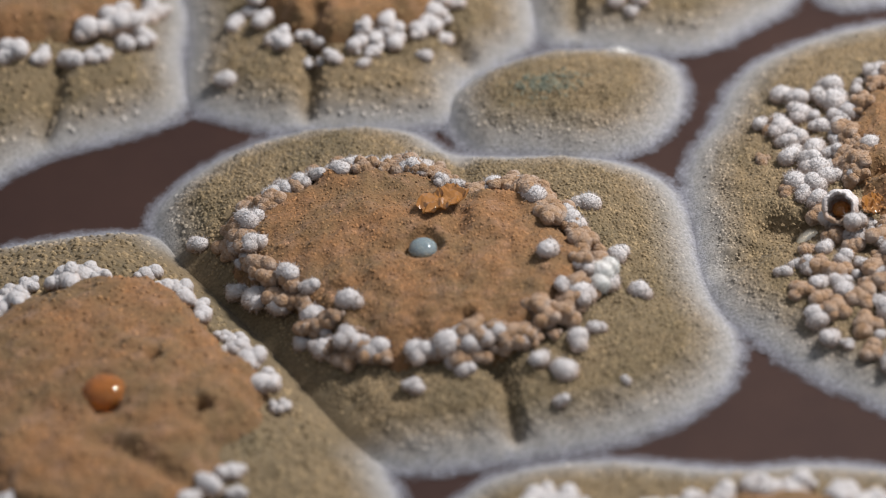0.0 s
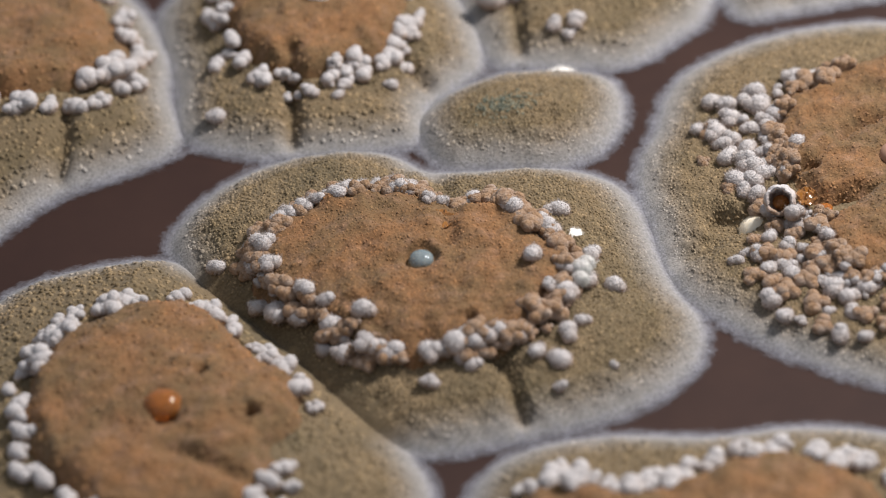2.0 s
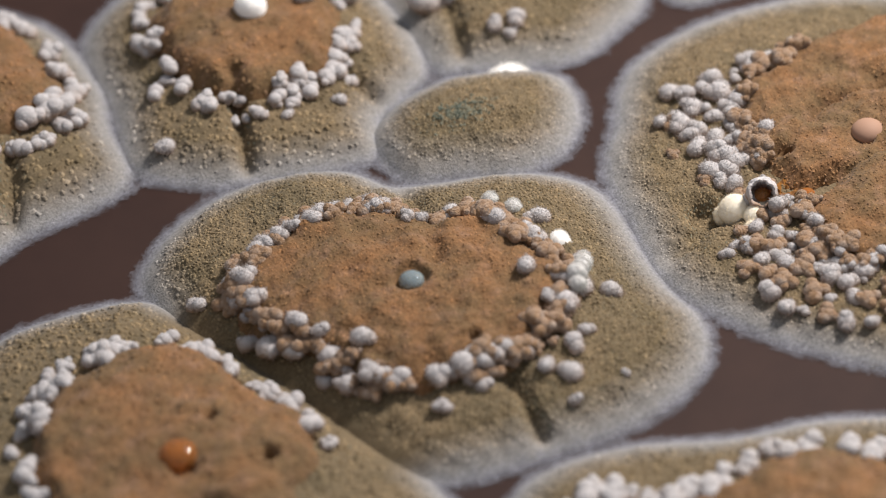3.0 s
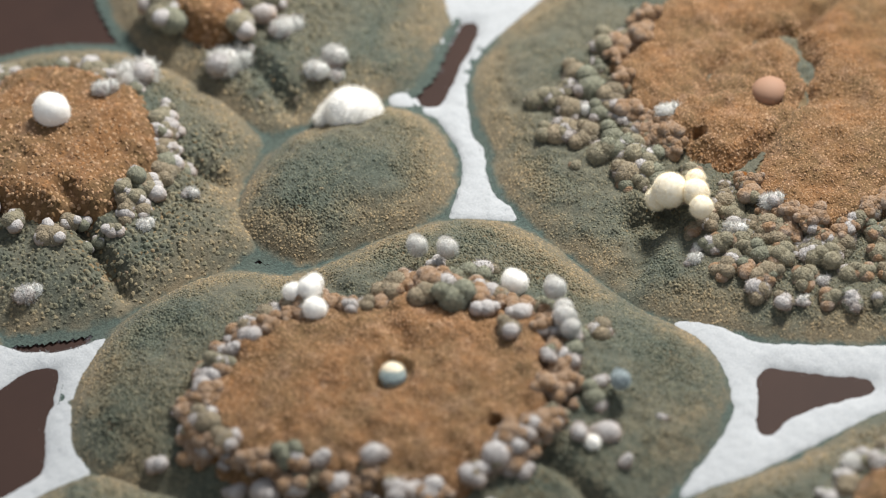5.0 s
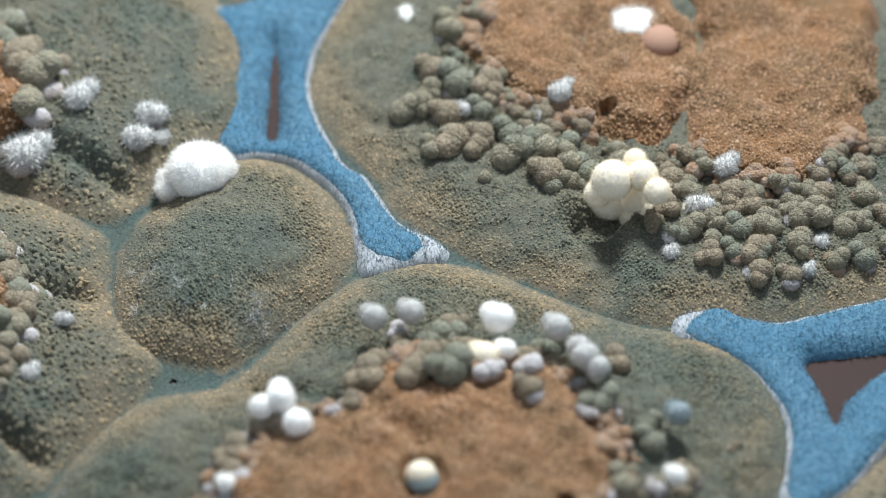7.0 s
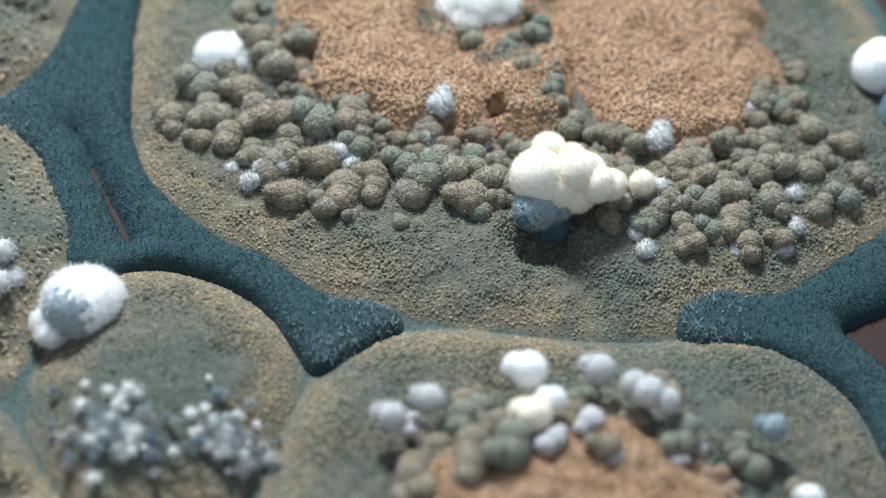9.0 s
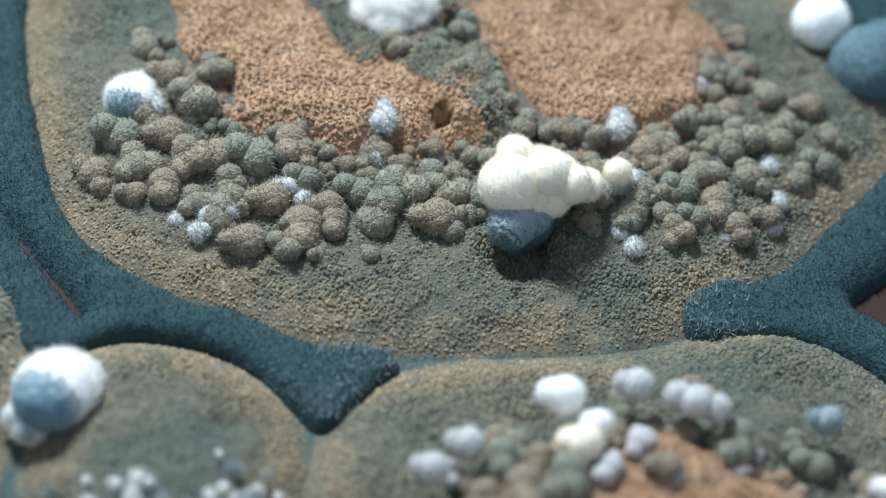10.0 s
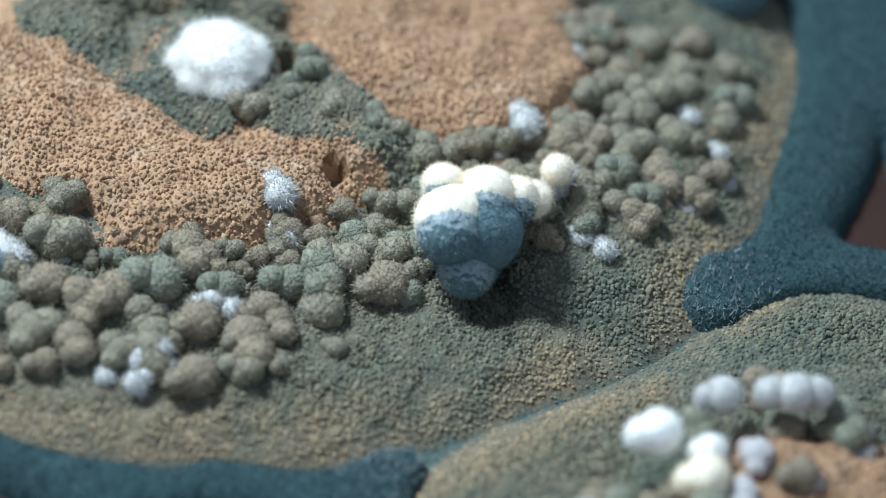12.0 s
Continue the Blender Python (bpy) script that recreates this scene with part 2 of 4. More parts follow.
def inside_distance(x, y, line):
    """Millimetres to a closed line, positive within it."""
    best, within = np.full(x.shape, 1e9), np.zeros(x.shape, bool)
    for (ax, ay), (bx, by) in zip(line, np.roll(line, -1, 0)):
        ux, uy = bx - ax, by - ay
        t = np.clip(((x - ax) * ux + (y - ay) * uy) / (ux * ux + uy * uy + 1e-12), 0, 1)
        best = np.minimum(best, (x - ax - t * ux) ** 2 + (y - ay - t * uy) ** 2)
        if abs(uy) > 1e-9:
            within ^= ((ay > y) != (by > y)) & (x < ux * (y - ay) / uy + ax)
    return np.sqrt(best) * np.where(within, 1, -1)


def line_distance(x, y, line):
    best = np.full(x.shape, 1e9)
    for (ax, ay), (bx, by) in zip(line[:-1], line[1:]):
        ux, uy = bx - ax, by - ay
        t = np.clip(((x - ax) * ux + (y - ay) * uy) / (ux * ux + uy * uy + 1e-12), 0, 1)
        best = np.minimum(best, (x - ax - t * ux) ** 2 + (y - ay - t * uy) ** 2)
    return np.sqrt(best)


def mesh_of(name, verts, faces, mat, values=None):
    """A mesh from arrays: corners in millimetres, faces of equal count, and values per corner."""
    faces = np.asarray(faces, np.int32)
    n, k = faces.shape
    me = bpy.data.meshes.new(name)
    me.vertices.add(len(verts))
    me.vertices.foreach_set("co", (np.asarray(verts, np.float64) * MM).astype(np.float32).ravel())
    me.loops.add(n * k)
    me.loops.foreach_set("vertex_index", faces.ravel())
    me.polygons.add(n)
    me.polygons.foreach_set("loop_start", np.arange(0, n * k, k, dtype=np.int32))
    me.polygons.foreach_set("use_smooth", np.ones(n, bool))
    me.update(calc_edges=True)
    for key, v in (values or {}).items():
        me.attributes.new(key, "FLOAT", "POINT").data.foreach_set("value", np.asarray(v, np.float32))
    me.materials.append(mat)
    return me


def part(name, me, parent, label="", kind=""):
    ob = new(name, me)
    ob.parent = parent
    return tagged(ob, label=label, kind=kind)


def sheet(line, step, margin):
    """A grid of points over a closed line, its quads, and the distance of each point from the line."""
    lo, hi = line.min(0) - margin - step, line.max(0) + margin + step
    nx, ny = (np.ceil((hi - lo) / step).astype(int) + 1)
    gx, gy = np.meshgrid(lo[0] + step * np.arange(nx), lo[1] + step * np.arange(ny), indexing="ij")
    d = inside_distance(gx.ravel(), gy.ravel(), line)
    idx = np.arange(nx * ny).reshape(nx, ny)
    quads = np.stack([idx[:-1, :-1], idx[1:, :-1], idx[1:, 1:], idx[:-1, 1:]], -1).reshape(-1, 4)
    return gx.ravel(), gy.ravel(), d, quads


def kept(x, y, z, quads, keep, extra):
    """Drops the quads with a corner that is not kept."""
    quads = quads[keep[quads].all(1)]
    used = np.unique(quads)
    back = np.zeros(len(x), np.int64)
    back[used] = np.arange(len(used))
    return np.stack([x, y, z], 1)[used], back[quads], {k: v[used] for k, v in extra.items()}


def blades(rng, at, up, size, wide=0.3, tall=1.3):
    """Slender fibres, one triangle each, that stand at the given places along up."""
    n = len(at)
    side = np.cross(up, rng.normal(0, 1, (n, 3)))
    side /= np.linalg.norm(side, axis=1, keepdims=True) + 1e-9
    s = (size * rng.uniform(0.6, 1.4, n))[:, None]
    foot = at - 0.2 * s * up
    tip = at + s * up * tall * rng.uniform(0.6, 1.4, (n, 1)) + 0.4 * s * rng.normal(0, 1, (n, 3))
    verts = np.stack([foot - wide * s * side, foot + wide * s * side, tip], 1).reshape(-1, 3)
    return verts, np.arange(3 * n).reshape(-1, 3)


def granules(rng, x, y, z, size, tall=1.0):
    """Small uneven knobs, each a low dome of its own, that crowd together into a felt."""
    n = len(x)
    s = np.broadcast_to(size, n) * rng.uniform(0.65, 1.35, n)
    high = s * tall * rng.uniform(0.8, 1.5, n)
    turn = rng.uniform(0, 2 * np.pi, n)
    lx, ly = s * rng.normal(0, 0.25, n), s * rng.normal(0, 0.25, n)
    out = np.zeros((n, 11, 3))
    for k in range(5):
        a = turn + k * 2 * np.pi / 5
        for ring, far, up in ((0, 1.35, -0.5), (5, 0.78, 0.45)):
            r = s * far * rng.uniform(0.55, 1.45, n)
            f = 1.0 if ring else 0.0
            out[:, ring + k] = np.stack([x + r * np.cos(a) + f * 0.5 * lx, y + r * np.sin(a) + f * 0.5 * ly, z + up * high + 0.25 * f * high * rng.normal(0, 1, n)], 1)
    out[:, 10] = np.stack([x + lx, y + ly, z + high], 1)
    side = [(k, (k + 1) % 5, 5 + (k + 1) % 5) for k in range(5)] + [(k, 5 + (k + 1) % 5, 5 + k) for k in range(5)] + [(5 + k, 5 + (k + 1) % 5, 10) for k in range(5)]
    faces = (11 * np.arange(n)[:, None, None] + np.array(side)[None]).reshape(-1, 3)
    return out.reshape(-1, 3), faces


def standing(rng, x, y, z, size, wide=0.4, tall=1.2):
    up = np.tile([0.0, 0.0, 1.0], (len(x), 1)) + rng.normal(0, 0.35, (len(x), 3))
    return blades(rng, np.stack([x, y, z], 1), up, size, wide, tall)


def lumpy_ball(name, mat, radius, seed, level=3, lumps=0.12, fuzz=0.05, tall=1.0, lobes=9):
    """A rounded fluffy body with soft lobes and a bristly skin."""
    bm = bmesh.new()
    bmesh.ops.create_icosphere(bm, subdivisions=level, radius=1.0)
    rng = random.Random(seed)
    bumps = [(Vector((rng.gauss(0, 1), rng.gauss(0, 1), rng.gauss(0, 1))).normalized(), rng.uniform(0.3, 1.0), rng.uniform(0.05, 0.13)) for _ in range(lobes)]
    for v in bm.verts:
        n = v.co.normalized()
        k = 1 - 0.3 * lumps + sum(lumps * a * math.exp((n.dot(c) - 1) / w) for c, a, w in bumps)
        k += 0.05 * noise.noise(n * 6.0 + Vector((0, seed * 1.7, 5))) * min(1, lumps * 4) + fuzz * rng.uniform(-1, 1)
        v.co = n * k * radius * MM
        v.co.z *= tall
    for f in bm.faces:
        f.smooth = True
    me = bpy.data.meshes.new(name)
    bm.to_mesh(me)
    bm.free()
    me.attributes.new("tone", "FLOAT", "POINT").data.foreach_set("value", np.ones(len(me.vertices), np.float32))
    me.materials.append(mat)
    return me


def fuzzy_ball(name, mat, radius, seed, level=2, lumps=0.12, hairs=330, size=0.12, tall=1.0, lobes=9, fuzz=0.0, wide=0.3):
    """A lumpy ball whose skin carries short tufts."""
    me = lumpy_ball(name, mat, radius, seed, level, lumps, fuzz, tall, lobes)
    co = np.zeros(len(me.vertices) * 3, np.float32)
    me.vertices.foreach_get("co", co)
    co = co.reshape(-1, 3) / MM
    tri = np.array([p.vertices[:] for p in me.polygons])
    rng = np.random.default_rng(seed + 500)
    pick = tri[rng.integers(0, len(tri), hairs)]
    w = rng.dirichlet((1, 1, 1), hairs)
    at = (co[pick] * w[:, :, None]).sum(1)
    up = at / (np.linalg.norm(at, axis=1, keepdims=True) + 1e-9)
    fuzz_verts, fuzz_faces = blades(rng, at, up, size * radius, wide)
    verts = np.concatenate([co, fuzz_verts])
    faces = np.concatenate([tri, fuzz_faces + len(co)])
    bpy.data.meshes.remove(me)
    tone = np.concatenate([np.full(len(co), 0.9), np.repeat(rng.uniform(0.8, 1.7, hairs), 3)])
    me = mesh_of(name, verts, faces, mat, {"tone": tone})
    me.materials.append(fibre(mat.name))
    core = np.arange(len(faces)) < len(tri)
    me.polygons.foreach_set("use_smooth", core)
    me.polygons.foreach_set("material_index", np.where(core, 0, 1).astype(np.int32))
    return me


def clump(name, mat, seed, count=5, level=2, hairs=120, size=0.19, spread=0.58):
    """Fuzzy balls of several sizes grown into one knobbly nodule."""
    rng = np.random.default_rng(seed + 900)
    verts, faces, tones, slots, n = [], [], [], [], 0
    for k in range(count):
        r = (0.66 if count > 1 else 0.82) if k == 0 else rng.uniform(0.38, 0.58)
        me = fuzzy_ball(name, mat, r, seed * 7 + k, level, 0.14, int(hairs * (1.8 if k == 0 else 1)), size * 0.5 / r, fuzz=0.04, wide=0.19)
        co = np.zeros(len(me.vertices) * 3, np.float32)
        me.vertices.foreach_get("co", co)
        tone = np.zeros(len(me.vertices), np.float32)
        me.attributes["tone"].data.foreach_get("value", tone)
        a, up = 2 * np.pi * (k + rng.uniform(-0.3, 0.3)) / max(1, count - 1), rng.uniform(-0.25, 0.75)
        flat = math.sqrt(1 - up * up)
        far = 0.0 if k == 0 else spread * rng.uniform(0.85, 1.15)
        verts.append(co.reshape(-1, 3) / MM + far * np.array([flat * np.cos(a), flat * np.sin(a), up]))
        tri = np.zeros(len(me.loops), np.int32)
        me.loops.foreach_get("vertex_index", tri)
        faces.append(tri.reshape(-1, 3) + n)
        tones.append(tone)
        slot = np.zeros(len(me.polygons), np.int32)
        me.polygons.foreach_get("material_index", slot)
        slots.append(slot)
        n += len(me.vertices)
        bpy.data.meshes.remove(me)
    me = mesh_of(name, np.concatenate(verts), np.concatenate(faces), mat, {"tone": np.concatenate(tones)})
    me.materials.append(fibre(mat.name))
    me.polygons.foreach_set("material_index", np.concatenate(slots))
    return me


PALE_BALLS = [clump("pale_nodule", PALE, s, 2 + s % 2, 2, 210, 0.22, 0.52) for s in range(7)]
PEACH_BALLS = [clump("peach_nodule", PEACH, s + 7, 4, 2, 70, 0.16) for s in range(4)]
OLIVE_BALLS = [clump("olive_nodule", OLIVE, s + 12, 2 + s % 3, 2, 320, 0.16, 0.56) for s in range(6)]
GREEN_BALLS = [clump("green_nodule", GREENISH, s + 20, 2 + s % 3, 2, 320, 0.16, 0.56) for s in range(5)]
TAN_BALLS = [clump("tan_nodule", TAN, s + 30, 2 + s % 3, 2, 320, 0.16, 0.56) for s in range(5)]
FROST_BALLS = [clump("frosted_nodule", FROST, s + 40, 2, 2, 420, 0.28, 0.55) for s in range(3)]
FAR_PALE = [clump("pale_nodule", PALE, s + 60, 3, 2, 40, 0.10, 0.55) for s in range(5)]
FAR_BALLS = [clump("far_nodule", m, s + 50, 2 + s % 2, 2, 90, 0.16, 0.5) for s, m in enumerate((OLIVE, TAN, GREENISH, OLIVE, TAN))]

MOVES = []  # (object, rows), keyed at the end


def rise(ob, x, y, z, steps):
    """Remembers that ob stands dz millimetres off its place at the given times."""
    MOVES.append((ob, [(t, (x, y, z + dz)) for t, dz in steps]))


# ---------------------------------------------------------------- the agar
def agar():
    line = np.array([(70 * math.cos(a), 70 * math.sin(a)) for a in np.linspace(0, 2 * np.pi, 96, endpoint=False)])
    x, y, d, q = sheet(line, 2.0, 0)
    v, f, _ = kept(x, y, 0.03 * fbm(x, y, 9, 4), q, d > 0, {})
    tagged(new("agar", mesh_of("agar", v, f, AGAR)), "smooth dark brown agar under the mold", "agar", kind="structure")


agar()


# ---------------------------------------------------------------- colonies
class Shape:
    """The height of one colony over the agar."""

    def __init__(self, outline, flank, width, crusts, lift, creases, pits=(), seed=0, mature=None):
        self.line = rounded(outline)
        self.flank, self.width, self.lift, self.seed = flank, width, lift, seed
        self.crusts = [rounded(c) for c in crusts]
        self.creases, self.pits, self.mature = creases, pits, mature

    def edge(self, x, y, d):
        """How far in a place counts as lying; old contacts have no white margin."""
        e = d / 2.2
        if self.mature:
            e = e + 0.75 * np.exp(-((line_distance(x, y, np.array(self.mature)) / 1.4) ** 2))
        return e

    def base(self, x, y, d):
        h = 0.05 + 0.09 * np.exp(np.minimum(d, 0) / 0.28) + self.flank * (1 - np.exp(-np.maximum(d, 0) / self.width))
        h = h + 0.5 * fbm(x, y, 4.5, self.seed, 2) * smooth(0.4, 2.5, d)
        for line, depth, wide in self.creases:
            h = h - depth * np.exp(-((line_distance(x, y, np.array(line)) / wide) ** 2)) * smooth(0.0, 1.0, d)
        return np.maximum(h, 0.05)

    def crust_at(self, x, y):
        return np.max([inside_distance(x, y, c) for c in self.crusts], 0) if self.crusts else np.full(x.shape, -9.0)

    def top(self, x, y):
        d = inside_distance(x, y, self.line)
        c = self.crust_at(x, y)
        return self.base(x, y, d) + self.lift * smooth(-0.6, 0.9, c)


def relief(shape, x, y, d, seed):
    """The finer clumps of the felt."""
    return (0.27 * fbm(x, y, 0.60, seed, 3) + 0.10 * fbm(x, y, 0.26, seed + 1, 1)) * smooth(-0.1, 1.0, d) + 0.045 * fbm(x, y, 0.4, seed + 2, 2) * smooth(0.6, -0.3, d)


def crust_top(shape, x, y, c, d, seed):
    c = c + 0.9 * fbm(x, y, 1.3, seed + 4, 3)
    z = shape.base(x, y, d) - 0.45 + (shape.lift + 0.45) * smooth(-0.7, 0.9, c)
    z = z + 0.52 * fbm(x, y, 1.8, seed + 5, 3) + 0.32 * fbm(x, y, 0.6, seed + 6, 3)
    for ax, ay, r, deep in shape.pits:
        z = z - deep * smooth(r * 1.15, r * 0.7, np.hypot(x - ax, y - ay))
    return z


def scattered(rng, lo, hi, per_mm2):
    n = int(per_mm2 * (hi - lo).prod())
    return rng.uniform(lo[0], hi[0], n), rng.uniform(lo[1], hi[1], n)


def strewn(rng, lo, hi, per_mm2):
    """Evenly crowded places, as granules that push against each other take them."""
    gap = per_mm2**-0.5
    gx, gy = np.meshgrid(np.arange(lo[0], hi[0], gap), np.arange(lo[1], hi[1], gap))
    gx[::2] += 0.5 * gap
    n = gx.size
    return gx.ravel() + rng.uniform(-0.5, 0.5, n) * gap, gy.ravel() + rng.uniform(-0.5, 0.5, n) * gap


def build_colony(name, label, shape, step, grains, size, seed, reach=99.0):
    rng = np.random.default_rng(seed)
    root = tagged(new(name), label, "mold colony", "mold colonies")
    x, y, d, q = sheet(shape.line, step, 1.0)
    z = shape.base(x, y, d)
    v, f, e = kept(x, y, z + relief(shape, x, y, d, seed), q, d > -0.9, {"edge": shape.edge(x, y, d)})
    part("felt", mesh_of("felt", v, f, FELT, e), root, "tan felt with a white growing margin")
    # ripe felt that comes up through the young one
    up = z + relief(shape, x, y, d, seed) + 0.03 + 0.12 * fbm(x, y, 1.6, seed + 8, 2) * smooth(0.5, 1.4, d)
    v, f, e = kept(x, y, up, q, (d > -0.6) & (shape.crust_at(x, y) < 0.4), {"edge": shape.edge(x, y, d)})
    coat = part("ripe_felt", mesh_of("ripe_felt", v, f, COAT, e), root, "olive felt with a golden margin and teal seam")
    rise(coat, 0, 0, 0, [(0, -0.6), (2.6, -0.5), (4.3, 0.0), (6, 0.0), (12, 0.0)])
    # nap of upright spore heads: young, then ripe
    lo, hi = shape.line.min(0) - 0.8, shape.line.max(0) + 0.8
    hi = np.minimum(hi, reach)
    for layer, mat, lift in (("young_nap", FELT_NAP, 0.0), ("ripe_nap", COAT_NAP, 0.02)):
        px, py = strewn(rng, lo, hi, grains * (0.42 if lift else 0.22))
        pd, pc = inside_distance(px, py, shape.line), shape.crust_at(px, py)
        ok = (pd > (-0.1 if lift else 0.45) + 0.9 * rng.uniform(0, 1, len(px)) ** 2) & (pc < 0.1)
        px, py, pd = px[ok], py[ok], pd[ok]
        pz = shape.base(px, py, pd) + relief(shape, px, py, pd, seed) + lift
        v, f = granules(rng, px, py, pz, (0.95 if lift else 1.1) * size * (0.65 + 0.35 * smooth(-0.2, 1.2, pd)), (0.9 if lift else 0.8) * (0.5 + 0.5 * smooth(0.0, 1.4, pd)))
        ob = part(layer, mesh_of(layer, v, f, mat, {"edge": np.repeat(shape.edge(px, py, pd), 11)}), root, kind="stuff")
        if not lift:
            rise(ob, 0, 0, 0, [(0, 0.0), (2.6, 0.0), (5.0, -0.06), (9.0, -0.16), (12, -0.16)])
        else:
            rise(ob, 0, 0, 0, [(0, -3.2 * size), (2.6, -2.2 * size), (4.3, 0.0), (6, 0.01), (12, 0.03)])
    for line in shape.crusts:
        x, y, c, q = sheet(line, step, 1.0)
        dd = inside_distance(x, y, shape.line)
        v, f, e = kept(x, y, crust_top(shape, x, y, c, dd, seed), q, c > -0.95, {})
        crust = part("crust", mesh_of("crust", v, f, CRUST), root, "rough orange crust")
        x, y, c, q = sheet(line, step * 1.3, 1.0)
        dd = inside_distance(x, y, shape.line)
        v, f, e = kept(x, y, crust_top(shape, x, y, c, dd, seed), q, c > -0.4, {})
        late = part("ripe_crust", mesh_of("ripe_crust", v, f, RIPE_CRUST), crust, "salmon bloom over the crust")
        rise(late, 0, 0, 0, [(0, -0.3), (4.4, -0.26), (7, -0.14), (9, 0.025), (12, 0.035)])
        lo, hi = line.min(0) - 0.5, np.minimum(line.max(0) + 0.5, reach)
        for layer, mat, share in (("crust_nap", CRUST_NAP, 0.5), ("ripe_crust_nap", RIPE_CRUST_NAP, 1.35)):
            px, py = strewn(rng, lo, hi, grains * share * 0.27)
            pc = inside_distance(px, py, line)
            away = np.min([np.hypot(px - ax, py - ay) - r for ax, ay, r, _ in shape.pits], 0) if shape.pits else np.full(len(px), 9.0)
            ok = (pc > -0.6) & (away > 0.05)
            px, py, pc = px[ok], py[ok], pc[ok]
            pz = crust_top(shape, px, py, pc, inside_distance(px, py, shape.line), seed)
            v, f = granules(rng, px, py, pz, size * (0.9 if layer == "crust_nap" else 0.80), 0.6 if layer == "crust_nap" else 0.9)
            ob = part(layer, mesh_of(layer, v, f, mat), crust, kind="stuff")
            if layer == "ripe_crust_nap":
                rise(ob, 0, 0, 0, [(0, -2.4 * size), (2.6, -2.0 * size), (4.4, -0.6 * size), (7, 0.0 * size), (8.8, 1.0 * size), (12, 1.35 * size)])
    return root


def nodule(root, shape, rng, x, y, r, ripe, sink=0.36, late=0.0, young=None, grown=None):
    """A pale young nodule and the ripe one that swells up through it; grown: start and end of a later growth, with no young one."""
    z = float(shape.top(np.array([x]), np.array([y]))[0]) + r * (0.55 - sink)
    k = r * rng.uniform(1.26, 1.48)
    young_one = None
    if not grown:
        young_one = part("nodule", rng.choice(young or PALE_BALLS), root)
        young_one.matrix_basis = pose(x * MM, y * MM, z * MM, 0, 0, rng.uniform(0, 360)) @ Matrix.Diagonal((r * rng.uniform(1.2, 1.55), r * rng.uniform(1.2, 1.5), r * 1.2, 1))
    if not ripe:
        rise(young_one, x, y, z, [(0, 0), (5.0, 0), (8.2, -1.0 * r), (12, -1.3 * r)])
        return young_one
    ob = part("ripe_nodule", rng.choice(ripe), root)
    ob.scale = (k * rng.uniform(1.0, 1.15), k * rng.uniform(1.0, 1.12), k)
    a, b = grown or (2.6, 4.4)
    if young_one:
        rise(young_one, x, y, z, [(0, 0), (b + late, 0), (b + late + 1.6, -0.55 * r), (12.8, -0.7 * r)])
    rise(ob, x, y, z, [(0, -1.5 - r), (a, -1.2 - r), (b + late, -0.06), (b + 2.4 + late, 0.0), (12, 0.05)])
    return young_one


def placed_nodules(root, shape, seed, ripe, spots, young=None, grown=None, slow=0.5):
    rng = random.Random(seed)
    return [nodule(root, shape, rng, x, y, r, ripe, late=rng.uniform(-0.3, slow), young=young, grown=grown) for x, y, r in spots]


def ring_of_nodules(root, shape, line, spacing, reach, seed, ripe, size=(0.26, 0.5), keep=1.0, side=None, young=None, inner=-0.25):
    """Nodules strewn along a crust's edge, out to reach millimetres."""
    rng = random.Random(seed)
    n = len(line)
    length = float(np.linalg.norm(line - np.roll(line, -1, 0), axis=1).sum())
    count = int(length / spacing * max(1, reach / 0.7))
    mid = line.mean(0)
    for k in range(count):
        i = int(rng.random() * n)
        p, p2 = line[i], line[(i + 1) % n]
        t = p2 - p
        out = np.array([t[1], -t[0]]) / (np.linalg.norm(t) + 1e-9)
        if out @ (p - mid) < 0:
            out = -out
        if side and not side(p, out):
            continue
        if rng.random() > keep:
            continue
        far = rng.uniform(inner, reach)
        x, y = p + out * far + t * rng.random()
        if float(inside_distance(np.array([x]), np.array([y]), shape.line)[0]) < 1.0:
            continue
        r = rng.uniform(*size) * (1 - 0.25 * max(far, 0) / max(reach, 1))
        nodule(root, shape, rng, float(x), float(y), r, ripe, late=rng.uniform(-0.4, 0.6), young=young)


OLD_SEAM = [(-8.2, 2.2), (-6.2, -1.2), (-4.7, -4.4), (-3.4, -7.0)]
MAIN = Shape(
    [(-9.4, 5.8), (-8.5, 7.6), (-6.7, 9.2), (-4.2, 10.2), (-1.5, 10.2), (0.4, 9.4), (1.7, 7.9), (3.6, 7.4), (6.0, 7.0), (8.0, 6.0),
     (9.2, 4.6), (9.6, 2.6), (9.6, 0.2), (9.8, -2.2), (10.3, -4.4), (9.7, -6.4), (8.0, -7.9), (5.6, -8.8), (2.2, -9.1), (-2.1, -8.8),
     (-4.4, -5.3), (-6.0, -1.6), (-7.5, 0.9), (-8.8, 3.4)],
    1.7, 2.2,
    [[(-6.2, 3.5), (-4.4, 4.8), (-2.4, 5.3), (0.1, 4.9), (1.8, 3.7), (4.0, 3.2), (5.0, 1.3), (6.0, -1.2), (5.3, -2.8), (3.9, -4.4),
      (2.0, -5.3), (0.3, -5.1), (-1.8, -4.7), (-3.4, -3.7), (-4.4, -1.5), (-5.8, -0.4), (-6.5, 1.4)]],
    0.75, [([(2.0, -5.7), (2.3, -9.2)], 0.6, 0.4), ([(1.7, 8.0), (2.0, 3.4), (1.2, 0.8)], 0.35, 0.4)],
    [(0.0, 0.0, 0.75, 0.35), (1.2, -4.0, 0.25, 0.6), (-2.6, -3.6, 0.2, 0.5)], 1, OLD_SEAM)
